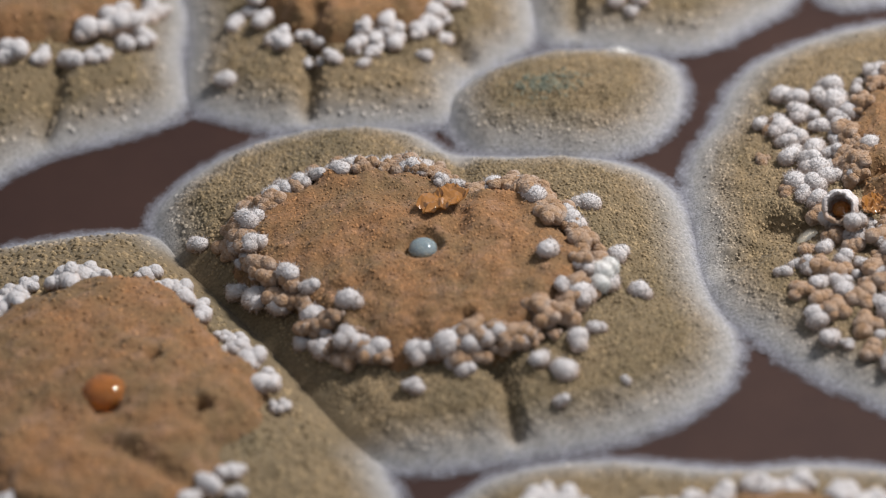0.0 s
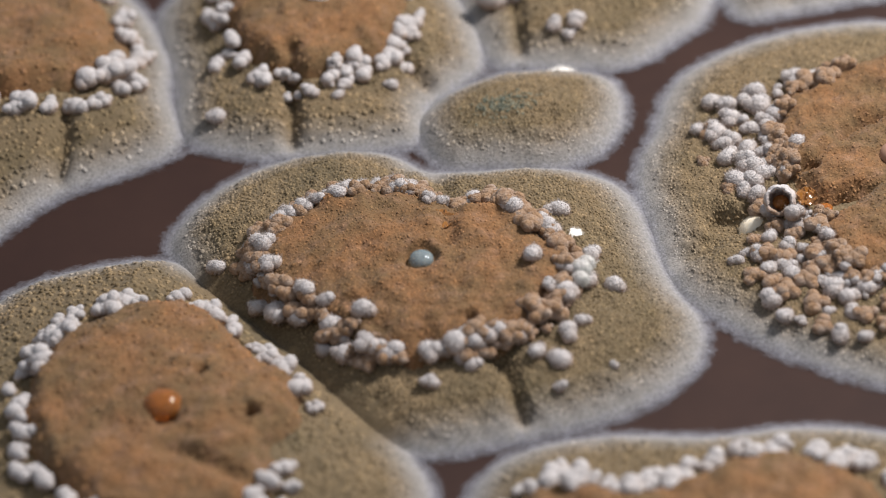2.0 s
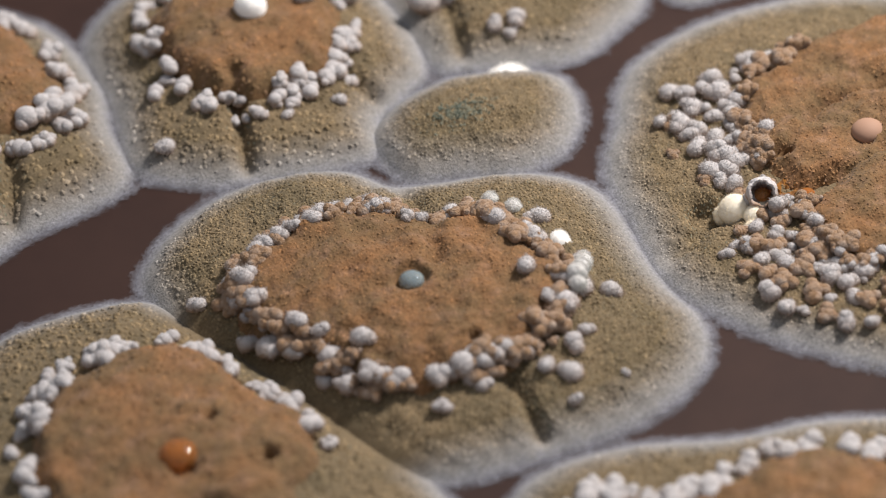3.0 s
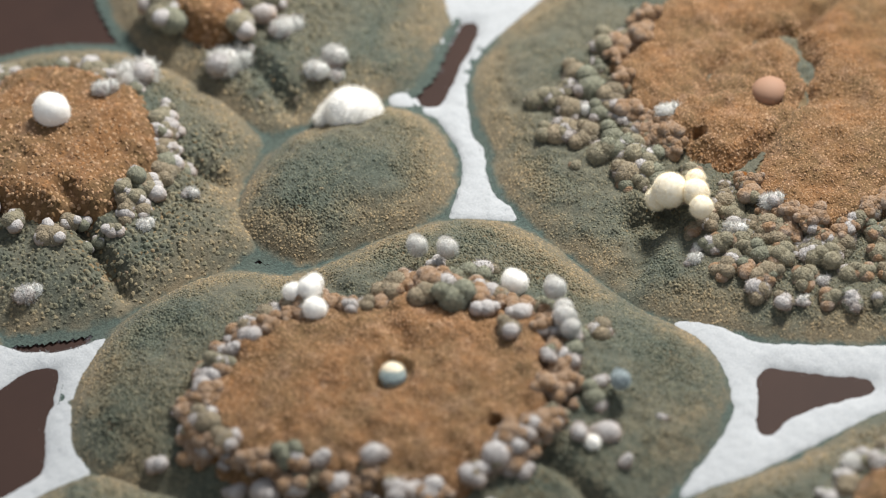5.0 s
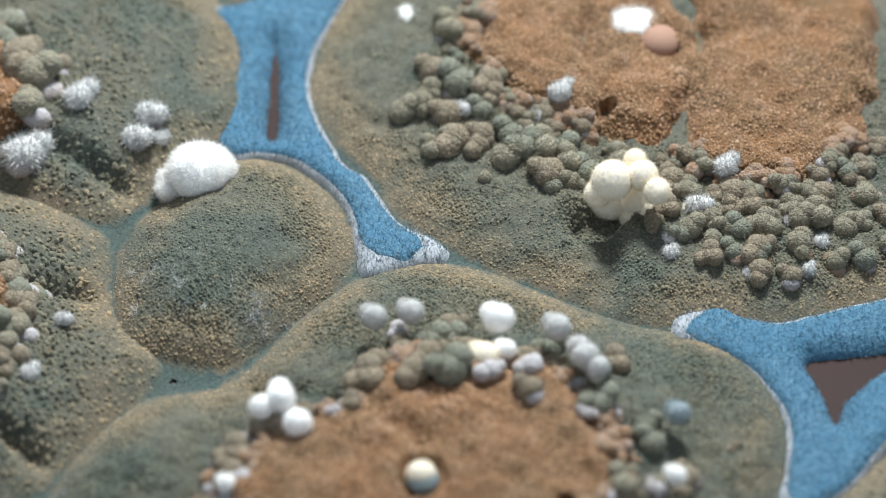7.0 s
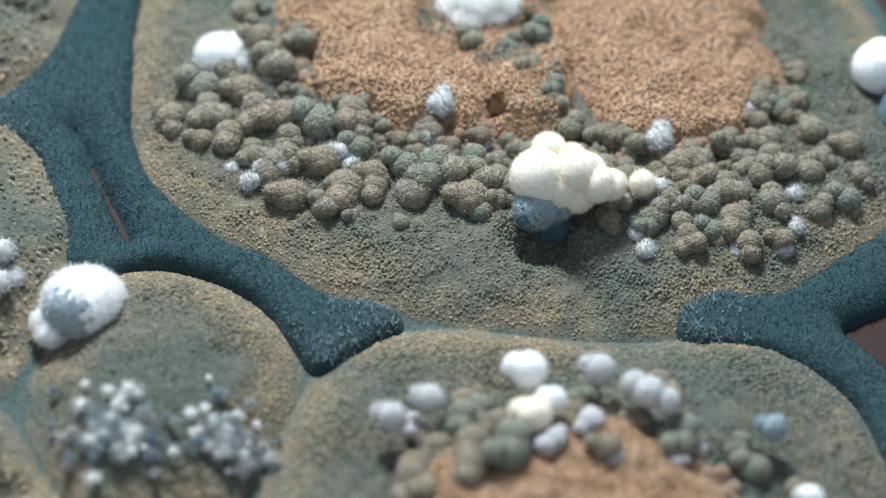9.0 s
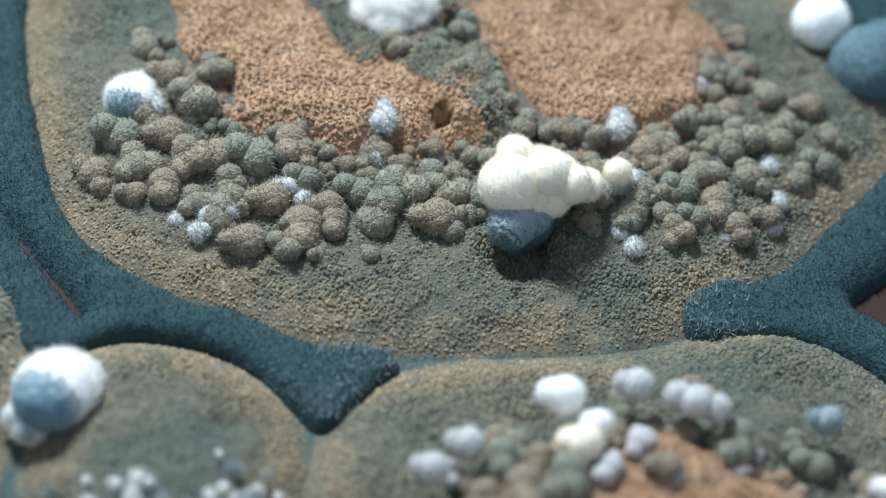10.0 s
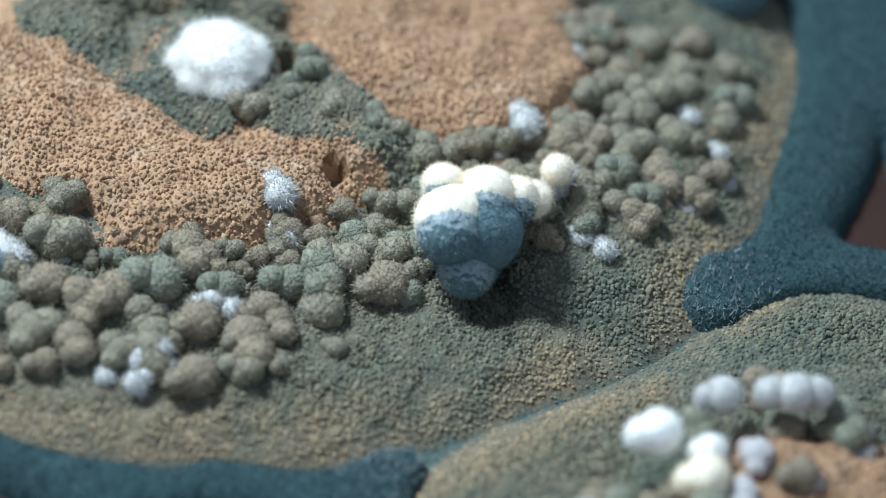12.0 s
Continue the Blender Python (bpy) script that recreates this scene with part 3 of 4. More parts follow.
RIGHT = Shape(
    [(9.9, 4.4), (10.4, 6.4), (11.4, 8.0), (12.2, 9.8), (13.4, 11.4), (15.4, 12.5), (17.2, 13.0), (19.5, 13.2), (22.5, 12.8), (26, 11),
     (29, 7), (29.5, 2), (27.5, -3), (24, -7.0), (20.8, -8.6), (19.0, -9.7), (17.6, -10.3), (16.0, -9.6), (14.4, -8.3), (13.2, -7.15), (12.0, -5.75),
     (11.0, -4.2), (10.2, -3), (9.7, -1), (9.8, 1.5)],
    0.95, 1.7,
    [[(27.5, 9.0), (27.5, 4.0), (23.5, 3.9), (22.0, 4.8), (20.6, 4.6), (19.1, 4.5), (17.4, 2.5), (16.3, 2.4), (15.5, 3.0), (15.9, 4.3), (16.0, 5.8), (16.8, 7.5), (18.6, 8.2), (21.4, 9.2)],
     [(21.5, 1.8), (23.5, 4.1), (27.5, 4.6), (27.5, -1.5), (22, -4.5), (19.5, -5.0), (17.4, -4.7), (16.0, -3.7), (15.7, -2.4), (15.8, -1.0), (17.0, 0.2), (18.6, 0.8)],
     [(16.2, 0.3), (15.9, 1.5), (16.2, 2.9), (18.0, 4.2), (20.2, 5.0), (22.6, 4.4), (22.2, 2.6), (20.6, 0.9), (18.2, 0.2)]],
    0.60, [([(13.6, 1.0), (12.6, 0.4), (10.8, -0.6), (9.8, -0.8)], 0.4, 0.45), ([(13.4, 0.6), (12.4, 1.05)], 1.3, 0.5)],
    [(16.7, 2.45, 0.27, 0.7), (16.5, 3.85, 0.2, 0.6), (19.9, 1.8, 0.25, 0.6)], 2)
LOWER = Shape(
    [(-17.5, 3.6), (-15.1, 5.1), (-12, 5.4), (-9.4, 4.9), (-8.2, 2.7), (-6.4, -0.6), (-4.9, -3.7), (-3.5, -6.8), (-2.2, -9.3), (-2.0, -12), (-4, -16),
     (-9, -18), (-15, -17), (-20, -13), (-22, -6), (-21, 0)],
    1.9, 2.2,
    [[(-15.5, -2.4), (-14.1, -0.5), (-11.3, 0.4), (-8.6, -0.4), (-7.4, -3.0), (-6.0, -5.2), (-7.2, -9.0), (-8.5, -12.1), (-12, -13), (-15.1, -10.6), (-16.4, -6)]],
    0.9, [([(-11, -9), (-8, -12)], 0.4, 0.4)], [(-11.2, -7.2, 0.5, 0.3), (-8.0, -7.6, 0.3, 0.6), (-9.5, -5, 0.25, 0.5)], 3, OLD_SEAM)
UPPER_LEFT = Shape(
    [(-18, 8.3), (-16.2, 8.6), (-13.5, 10.5), (-9.4, 11.6), (-8.0, 12.8), (-8.0, 15.9), (-7.7, 19), (-9, 24), (-14, 28), (-21, 27), (-25, 21), (-24, 13), (-21, 9)],
    1.8, 2.2, [[(-18, 16), (-15.3, 15.5), (-11.8, 15.6), (-9.9, 16.8), (-9.4, 20), (-12, 24), (-18, 25), (-21, 20)]], 0.8,
    [([(-12.5, 14.5), (-13.5, 10.5)], 0.6, 0.4)], [], 4)
UPPER = Shape(
    [(-7.8, 13.0), (-5.5, 11.1), (-3.4, 10.4), (0.3, 9.9), (1.8, 10.2), (2.6, 12.2), (4.4, 13.6), (5.4, 14.6), (5.6, 18), (4.4, 22), (1, 24.5), (-4, 25), (-7.5, 22), (-7.6, 17)],
    1.5, 2.2, [[(-5.2, 17.9), (-4.2, 15.5), (-2.4, 14.0), (0.2, 14.5), (1.9, 16.0), (2.4, 19), (1.3, 22), (-2, 22.6), (-4.6, 21)]], 0.85,
    [([(-2.7, 15.4), (-3.6, 10.6)], 0.7, 0.4), ([(1.8, 15), (3.2, 12.5)], 0.5, 0.4)], [], 5)
DOME = Shape(
    [(1.9, 9.4), (1.9, 11.3), (3.6, 12.9), (6.0, 13.6), (8.1, 13.3), (10.0, 12.4), (10.6, 11), (10.2, 9), (8.8, 7.3), (6.7, 6.8), (4.5, 7.4), (2.6, 8.0)],
    1.5, 1.6, [], 0, [], [], 6)
FAR = Shape(
    [(5.8, 14.6), (7.5, 13.8), (10.4, 12.9), (12.0, 13.0), (13.5, 13.9), (15.3, 15.2), (16.4, 18), (16, 23), (12, 27), (7, 26), (5.2, 22), (5.4, 18)],
    1.4, 2.0, [[(6.2, 20), (7.2, 18.6), (9, 19), (10, 21.5), (8.5, 24), (6.8, 23)]], 0.7, [([(7.5, 18), (7.0, 14.2)], 0.5, 0.4)], [], 7)
FAR_RIGHT = Shape(
    [(16.6, 15.4), (19, 14.6), (22.5, 14.6), (27, 14), (31, 17), (32, 23), (27, 28), (20, 27), (16.8, 22)],
    1.4, 2.0, [[(20, 19), (24, 17.5), (28, 19.5), (27, 24), (22, 24.5)]], 0.7, [([(20, 18), (19, 14.8)], 0.5, 0.4)], [], 8)
LOWER_RIGHT = Shape(
    [(16.5, -13.6), (15.0, -12.2), (12.1, -11.2), (8.9, -10.9), (5.5, -9.9), (2.3, -9.8), (0.2, -10.8), (-1.0, -13), (-1.5, -17), (2, -22), (8, -25), (15, -23), (18, -18)],
    1.4, 2.0, [[(1.2, -13.8), (3, -13.2), (5, -14.6), (8, -14.2), (11, -13.8), (13.5, -15.5), (13.5, -19), (8, -21), (2.5, -19), (0.8, -16)]], 0.8, [], [], 9)
EAST = Shape(
    [(18.2, -12.2), (21.5, -10.6), (25, -9), (29, -7), (33, -9), (34, -15), (29, -20), (22, -20), (18.6, -16)],
    1.2, 2.0, [[(22, -13), (26, -12), (30, -13), (29, -17), (24, -17.5)]], 0.7, [], [], 10)

main = build_colony("mold_colony", "round tan mold colony, orange crust ringed by pale nodules", MAIN, 0.105, 240, 0.052, 11)
placed_nodules(main, MAIN, 31, OLIVE_BALLS + TAN_BALLS, [
    (0.0, 4.9, 0.62), (-1.5, 5.5, 0.44), (-2.3, 5.1, 0.44), (-4.0, 4.6, 0.44), (-4.9, 4.3, 0.49), (-5.9, 2.9, 0.53), (-6.6, 0.5, 0.4),
    (-6.0, -0.2, 0.53), (-5.9, 1.8, 0.49), (-6.0, 4.4, 0.29), (-4.1, -2.0, 0.49), (-2.8, -2.3, 0.49), (-2.9, -3.8, 0.56), (-0.6, -4.9, 0.33),
    (0.4, -5.0, 0.62), (-0.9, -6.2, 0.36), (0.8, -5.9, 0.4), (2.8, -5.0, 0.49), (3.4, -5.8, 0.4), (4.2, -6.4, 0.49)], slow=3.0)
placed_nodules(main, MAIN, 32, GREEN_BALLS + TAN_BALLS + TAN_BALLS, [
    (4.8, -5.0, 0.49), (3.9, -7.6, 0.29), (5.4, -4.6, 0.36), (6.2, -2.3, 0.5), (7.2, -2.5, 0.44), (5.1, -3.1, 0.56), (4.3, -1.2, 0.45),
    (5.4, 0.7, 0.52), (4.2, 2.1, 0.5), (3.6, 3.5, 0.49), (2.8, 3.5, 0.44), (6.1, 2.4, 0.48), (6.7, -0.6, 0.44), (-7.9, 3.4, 0.4),
    (1.5, 3.3, 0.29), (6.2, -7.0, 0.22), (-3.8, -3.5, 0.44), (-2.2, -4.5, 0.49), (-4.8, -0.1, 0.44), (-4.5, -2.8, 0.36)], slow=2.2)
ring_of_nodules(main, MAIN, MAIN.crusts[0], 0.20, 0.35, 21, None, (0.20, 0.48), 0.9, young=PEACH_BALLS + PEACH_BALLS + PALE_BALLS[:4], inner=-0.6)
ring_of_nodules(main, MAIN, MAIN.crusts[0], 1.2, 0.2, 51, TAN_BALLS + OLIVE_BALLS, (0.22, 0.38), 0.9, young=PEACH_BALLS)
placed_nodules(main, MAIN, 45, GREEN_BALLS[:2] + TAN_BALLS + FAR_PALE[:4], [
    (5.1, 2.5, 0.52), (5.5, 2.1, 0.46), (3.8, 1.2, 0.56), (3.3, 2.1, 0.5), (5.4, 1.5, 0.42), (5.9, -0.3, 0.42), (5.2, -0.8, 0.40), (4.4, 0.1, 0.36), (4.3, 3.0, 0.44), (5.0, 3.6, 0.36)], grown=(2.7, 4.6))
right = build_colony("mold_colony", "wide mold colony, two orange crusts and a nodule belt", RIGHT, 0.105, 250, 0.048, 12, 23.5)
BELT_BALLS = TAN_BALLS + OLIVE_BALLS + GREEN_BALLS[:2]
placed_nodules(right, RIGHT, 33, BELT_BALLS, [
    (13.9, 8.4, 0.46), (16.1, 6.4, 0.46), (15.5, 4.4, 0.34), (13.6, 6.3, 0.53), (14.4, 7.0, 0.53), (15.7, 7.3, 0.59),
    (15.8, 8.3, 0.53), (13.7, 5.5, 0.39), (13.6, 4.5, 0.5), (13.6, 2.9, 0.53), (14.5, 3.6, 0.53),
    (14.5, 4.8, 0.46), (14.7, 3.0, 0.46), (15.0, 6.1, 0.39), (14.3, 2.6, 0.45), (14.5, 8.0, 0.45)])
placed_nodules(right, RIGHT, 34, BELT_BALLS, [
    (15.4, -2.6, 0.5), (15.2, -3.2, 0.39), (14.7, -3.9, 0.46), (14.6, -5.2, 0.45), (13.8, -4.2, 0.45), (14.1, -3.0, 0.37), (13.5, -2.0, 0.46),
    (13.5, -2.8, 0.34), (13.3, -3.6, 0.39), (13.1, -4.6, 0.45), (12.8, -3.0, 0.37), (15.9, -5.3, 0.46), (15.7, -4.5, 0.39), (16.3, -3.8, 0.33),
    (13.4, -5.5, 0.39), (14.6, -6.5, 0.39), (15.9, -6.2, 0.39), (12.9, 6.8, 0.39), (15.2, 8.0, 0.39)], young=PEACH_BALLS + PALE_BALLS[:4])
placed_nodules(right, RIGHT, 35, BELT_BALLS, [
    (17.6, 8.7, 0.51), (15.8, 6.2, 0.45), (14.1, 5.6, 0.45), (13.4, 6.4, 0.4), (14.2, 4.1, 0.5), (14.2, -2.4, 0.4), (15.3, -3.2, 0.4),
    (13.2, -1.9, 0.4), (14.2, -3.4, 0.42), (15.5, -4.8, 0.44), (16.8, -5.0, 0.44), (18.0, -5.3, 0.36), (15.1, -7.2, 0.44), (13.5, -4.3, 0.36),
    (16.3, -6.4, 0.4), (17.4, -6.2, 0.42), (17.0, -7.2, 0.4), (16.0, -7.6, 0.36), (12.6, 4.7, 0.26)], young=PEACH_BALLS + PALE_BALLS[:4])
placed_nodules(right, RIGHT, 36, FROST_BALLS, [
    (16.4, 4.0, 0.36), (15.6, 4.3, 0.34), (16.0, -2.0, 0.36), (15.0, -5.8, 0.27), (13.9, -5.9, 0.24), (12.9, -1.6, 0.26), (12.4, -1.9, 0.3),
    (14.7, 6.8, 0.32), (13.9, 5.4, 0.24), (14.4, -1.8, 0.38), (18.2, -5.4, 0.29)])
placed_nodules(right, RIGHT, 41, BELT_BALLS, [
    (15.7, 9.0, 0.47), (15.1, 9.6, 0.47), (15.7, 10.3, 0.46), (16.7, 10.6, 0.53), (15.7, 11.3, 0.47), (14.9, 10.4, 0.36), (13.2, 7.7, 0.53),
    (16.6, 9.4, 0.5), (17.4, 10.0, 0.4), (14.4, 8.9, 0.42), (18.6, 9.3, 0.45), (19.6, 9.8, 0.42), (12.7, 6.0, 0.3)], grown=(5.2, 8.2))
placed_nodules(right, RIGHT, 42, FROST_BALLS, [(14.0, 9.4, 0.26), (14.0, 8.5, 0.40), (13.6, 8.9, 0.3), (13.7, 8.2, 0.3), (17.6, 9.7, 0.34), (14.4, 6.2, 0.28)], grown=(6.2, 8.6))
placed_nodules(right, RIGHT, 44, BELT_BALLS, [
    (14.1, 1.2, 0.42), (14.5, 0.5, 0.44), (14.4, -0.4, 0.40), (13.9, -1.0, 0.38), (14.2, 1.9, 0.44), (13.7, 2.2, 0.36), (15.1, 1.2, 0.42), (15.1, -0.6, 0.40), (14.9, -1.2, 0.38), (13.2, 2.6, 0.32),
    (13.3, -0.9, 0.30)], young=PEACH_BALLS + PALE_BALLS)
for k, line in enumerate(RIGHT.crusts[:2]):
    ring_of_nodules(right, RIGHT, line, 0.45, 0.3, 71 + k, None, (0.22, 0.44), 0.9, lambda p, out: p[0] < 20 and not (p[0] > 16.4 and -0.4 < p[1] < 4.7), young=PEACH_BALLS, inner=-0.5)
    ring_of_nodules(right, RIGHT, line, 0.55, 1.0, 22 + k, BELT_BALLS, (0.22, 0.36), 0.8, lambda p, out: p[0] < 20 and not (p[0] > 16.2 and -0.6 < p[1] < 4.9))
def ripe_patch(root, shape, outline, seed):
    """Olive felt that overgrows the lower crust between the two high ones."""
    line = rounded(outline)
    rng = np.random.default_rng(seed)
    x, y, c, q = sheet(line, 0.13, 0.3)
    dd = inside_distance(x, y, shape.line)
    z = crust_top(shape, x, y, shape.crust_at(x, y), dd, 12) - 0.5 * smooth(0.5, -0.4, c + 0.8 * fbm(x, y, 0.9, seed, 2))
    v, f, e = kept(x, y, z + 0.25 * fbm(x, y, 0.6, seed + 1, 3), q, c > -0.3, {"edge": np.full(len(x), 1.0)})
    ob = part("ripe_patch", mesh_of("ripe_patch", v, f, COAT, e), root, "olive felt overgrowing the crust")
    x, y = strewn(rng, line.min(0), line.max(0), 75)
    c = inside_distance(x, y, line)
    x, y, c = x[c > -0.2], y[c > -0.2], c[c > -0.2]
    z = crust_top(shape, x, y, shape.crust_at(x, y), inside_distance(x, y, shape.line), 12) - 0.5 * smooth(0.5, -0.4, c + 0.8 * fbm(x, y, 0.9, seed, 2))
    v, f = granules(rng, x, y, z + 0.25 * fbm(x, y, 0.6, seed + 1, 3), 0.055, 0.9)
    part("patch_nap", mesh_of("patch_nap", v, f, COAT_NAP, {"edge": np.ones(len(v))}), ob, kind="stuff")
    rise(ob, 0, 0, 0, [(0, -1.2), (6.4, -1.0), (9.2, 0.04), (12, 0.14)])


ripe_patch(right, RIGHT, [(14.8, 0.3), (14.9, 2.2), (16.2, 1.7), (17.3, 2.6), (18.5, 3.8), (18.8, 4.8), (20.0, 5.5), (21.7, 6.3), (23.5, 7.2), (24.5, 5.0), (24.0, 2.0), (21.5, 0.9), (19.8, 0.8), (18.0, 0.5), (16.9, 0.1), (15.9, -0.9), (15.2, -0.6)], 61)
placed_nodules(right, RIGHT, 43, GREEN_BALLS + OLIVE_BALLS, [
    (15.3, 1.0, 0.36), (15.6, 1.9, 0.34), (16.3, 0.4, 0.36), (17.4, 1.0, 0.32), (18.1, 1.7, 0.38), (18.9, 2.3, 0.34), (19.4, 1.6, 0.36), (18.9, 3.4, 0.36),
    (16.2, -0.3, 0.3), (15.0, 2.4, 0.34), (17.0, 0.8, 0.3)], grown=(6.4, 9.0))
lower = build_colony("mold_colony", "mold colony with a large pitted orange crust", LOWER, 0.14, 70, 0.08, 13)
ring_of_nodules(lower, LOWER, LOWER.crusts[0], 0.5, 0.9, 24, FAR_BALLS, (0.3, 0.55), 0.85, young=FAR_PALE)
upper_left = build_colony("mold_colony", "tan mold colony with orange crust and white clumps", UPPER_LEFT, 0.18, 50, 0.09, 14)
ring_of_nodules(upper_left, UPPER_LEFT, UPPER_LEFT.crusts[0], 0.6, 1.3, 25, FAR_BALLS, (0.35, 0.65), 0.8, young=FAR_PALE)
upper = build_colony("mold_colony", "lobed tan mold colony with orange crust and dark crease", UPPER, 0.14, 70, 0.08, 15)
ring_of_nodules(upper, UPPER, UPPER.crusts[0], 0.45, 0.9, 26, FAR_BALLS, (0.3, 0.55), 0.85, young=FAR_PALE)
placed_nodules(upper, UPPER, 37, FROST_BALLS, [(-6.3, 13.1, 0.42), (1.2, 13.2, 0.3), (3.2, 19.4, 0.7), (1.4, 18.6, 0.4), (-1.2, 12.8, 0.3)])
dome = build_colony("mold_colony", "small smooth domed mold colony without a crust", DOME, 0.105, 240, 0.05, 16)
far = build_colony("mold_colony", "olive mold colony with small crust and white nodules", FAR, 0.16, 70, 0.08, 17)
ring_of_nodules(far, FAR, FAR.crusts[0], 0.6, 1.0, 27, FAR_BALLS, (0.35, 0.7), 0.8, young=FAR_PALE)
placed_nodules(far, FAR, 38, FROST_BALLS, [(9.1, 17.5, 0.5), (9.7, 15.3, 0.45), (8.7, 15.2, 0.42), (9.2, 14.6, 0.3), (6.6, 18.0, 0.7)])
far_right = build_colony("mold_colony", "tan mold colony with white margin beyond the gap", FAR_RIGHT, 0.22, 40, 0.09, 18)
lower_right = build_colony("mold_colony", "low mold colony with long orange crust and pale nodules", LOWER_RIGHT, 0.16, 60, 0.08, 19)
ring_of_nodules(lower_right, LOWER_RIGHT, LOWER_RIGHT.crusts[0], 0.6, 0.9, 28, FAR_BALLS, (0.35, 0.55), 0.85, young=FAR_PALE)
placed_nodules(lower_right, LOWER_RIGHT, 39, FROST_BALLS, [(9.4, -13.0, 0.45), (9.7, -14.0, 0.4)])
east = build_colony("mold_colony", "low mold colony with a dull orange crust", EAST, 0.22, 40, 0.09, 20)
# ---------------------------------------------------------------- mats in the gaps
class Gap:
    """A mat that fills the gap between colonies but for a hole over the bare agar."""

    def __init__(self, outline, hole, tips, seed):
        self.line, self.hole, self.tips, self.seed = rounded(outline), rounded(hole), tips, seed

    def margins(self, x, y):
        """How far within the mat's outer edge and out from its hole a place lies."""
        wobble = 0.14 * fbm(x, y, 0.7, self.seed + 9, 3)
        return inside_distance(x, y, self.line) + wobble, wobble - inside_distance(x, y, self.hole)

    def height(self, out, hole, x, y):
        rim = 1 - np.exp(-np.maximum(out + 0.12, 0) / 0.17)
        inner = 1 - np.exp(-np.maximum(hole, 0) / 0.40)
        h = 0.50 * rim * inner + 2 * np.minimum(out + 0.12, 0) + 2.5 * np.minimum(hole, 0)
        return h + 0.07 * fbm(x, y, 1.2, self.seed, 2) + 0.07 * fbm(x, y, 0.25, 5, 2)

    def held_back(self, x, y, far):
        """How much narrower a later growth is: it stays clear of the edges, and more so of the tips."""
        near = np.min([np.hypot(x - tx, y - ty) for tx, ty in self.tips], 0)
        return far * (0.14 + 0.65 * np.exp(-((near / 0.55) ** 2)))


def gap_mat(gap):
    """A mat of mycelium that creeps over the agar between colonies: white, then blue, then teal."""
    root = tagged(new("mycelium_mat"), "fluffy mycelium mat creeping over brown agar, white turning blue then teal", "mycelium", "mats in the gaps")
    spread = [(0, -0.80), (2.6, -0.66), (4.4, -0.36), (5.5, -0.23), (6.0, -0.16), (7.0, -0.04), (9.0, 0.0), (12.0, 0.01)]
    x, y, d, q = sheet(gap.line, 0.10, 0.3)
    out, hole = gap.margins(x, y)
    rng = np.random.default_rng(gap.seed)
    for layer, mat, fur, lift, far, top in (("white_layer", WHITE, WHITE_NAP, None, 0.0, 0.0), ("blue_layer", BLUE, BLUE_NAP, (5.7, 6.7), 0.62, 0.07),
                                            ("deep_blue_layer", DEEP, DEEP_NAP, (6.9, 8.1), 0.25, 0.12), ("teal_layer", TEAL, TEAL_NAP, (7.7, 8.9), 0.0, 0.20)):
        back = gap.held_back(x, y, far)
        v, f, _ = kept(x, y, gap.height(out - back, hole - 0.3 * back, x, y), q, (out - back > -0.24) & (hole > -0.5), {})
        ob = part(layer, mesh_of(layer, v, f, mat), root)
        px, py = scattered(rng, gap.line.min(0), gap.line.max(0), 300)
        po, ph = gap.margins(px, py)
        po = po - gap.held_back(px, py, far)
        ok = (po > 0.02 - 0.22 * rng.uniform(0, 1, len(px)) ** 2) & (ph > -0.15)
        if lift is None:
            ok &= np.minimum(po, ph) < 0.3 * rng.uniform(0, 1, len(px))
        px, py, po, ph = px[ok], py[ok], po[ok], ph[ok]
        fv, ff = standing(rng, px, py, gap.height(po, ph, px, py), 0.065, 0.17, 1.1)
        part("layer_nap", mesh_of("layer_nap", fv, ff, fur), ob, kind="stuff")
        if layer == "teal_layer":
            near = np.min([np.hypot(px - tx, py - ty) for tx, ty in gap.tips], 0)
            ok = (near < 2.0 * rng.uniform(0, 1, len(px))) & (po < 1.2 * rng.uniform(0, 1, len(px)))
            fv, ff = standing(rng, px[ok], py[ok], gap.height(po, ph, px, py)[ok], 0.10, 0.2)
            part("frosted_tip", mesh_of("frosted_tip", fv, ff, fibre("pale_blue_fluff"), {"tone": np.repeat(rng.uniform(0.7, 1.4, int(ok.sum())), 3)}), ob, "frosted blue-white tip", kind="stuff")
        rows = []
        for t in sorted({*(r[0] for r in spread), *(lift or ())}):
            up = 0.0 if lift is None else float(np.interp(t, [0, *lift], [-0.65, top - 0.17, top]))
            rows.append((t, (0, 0, float(np.interp(t, [r[0] for r in spread], [r[1] for r in spread])) + up)))
        MOVES.append((ob, rows))
    return root


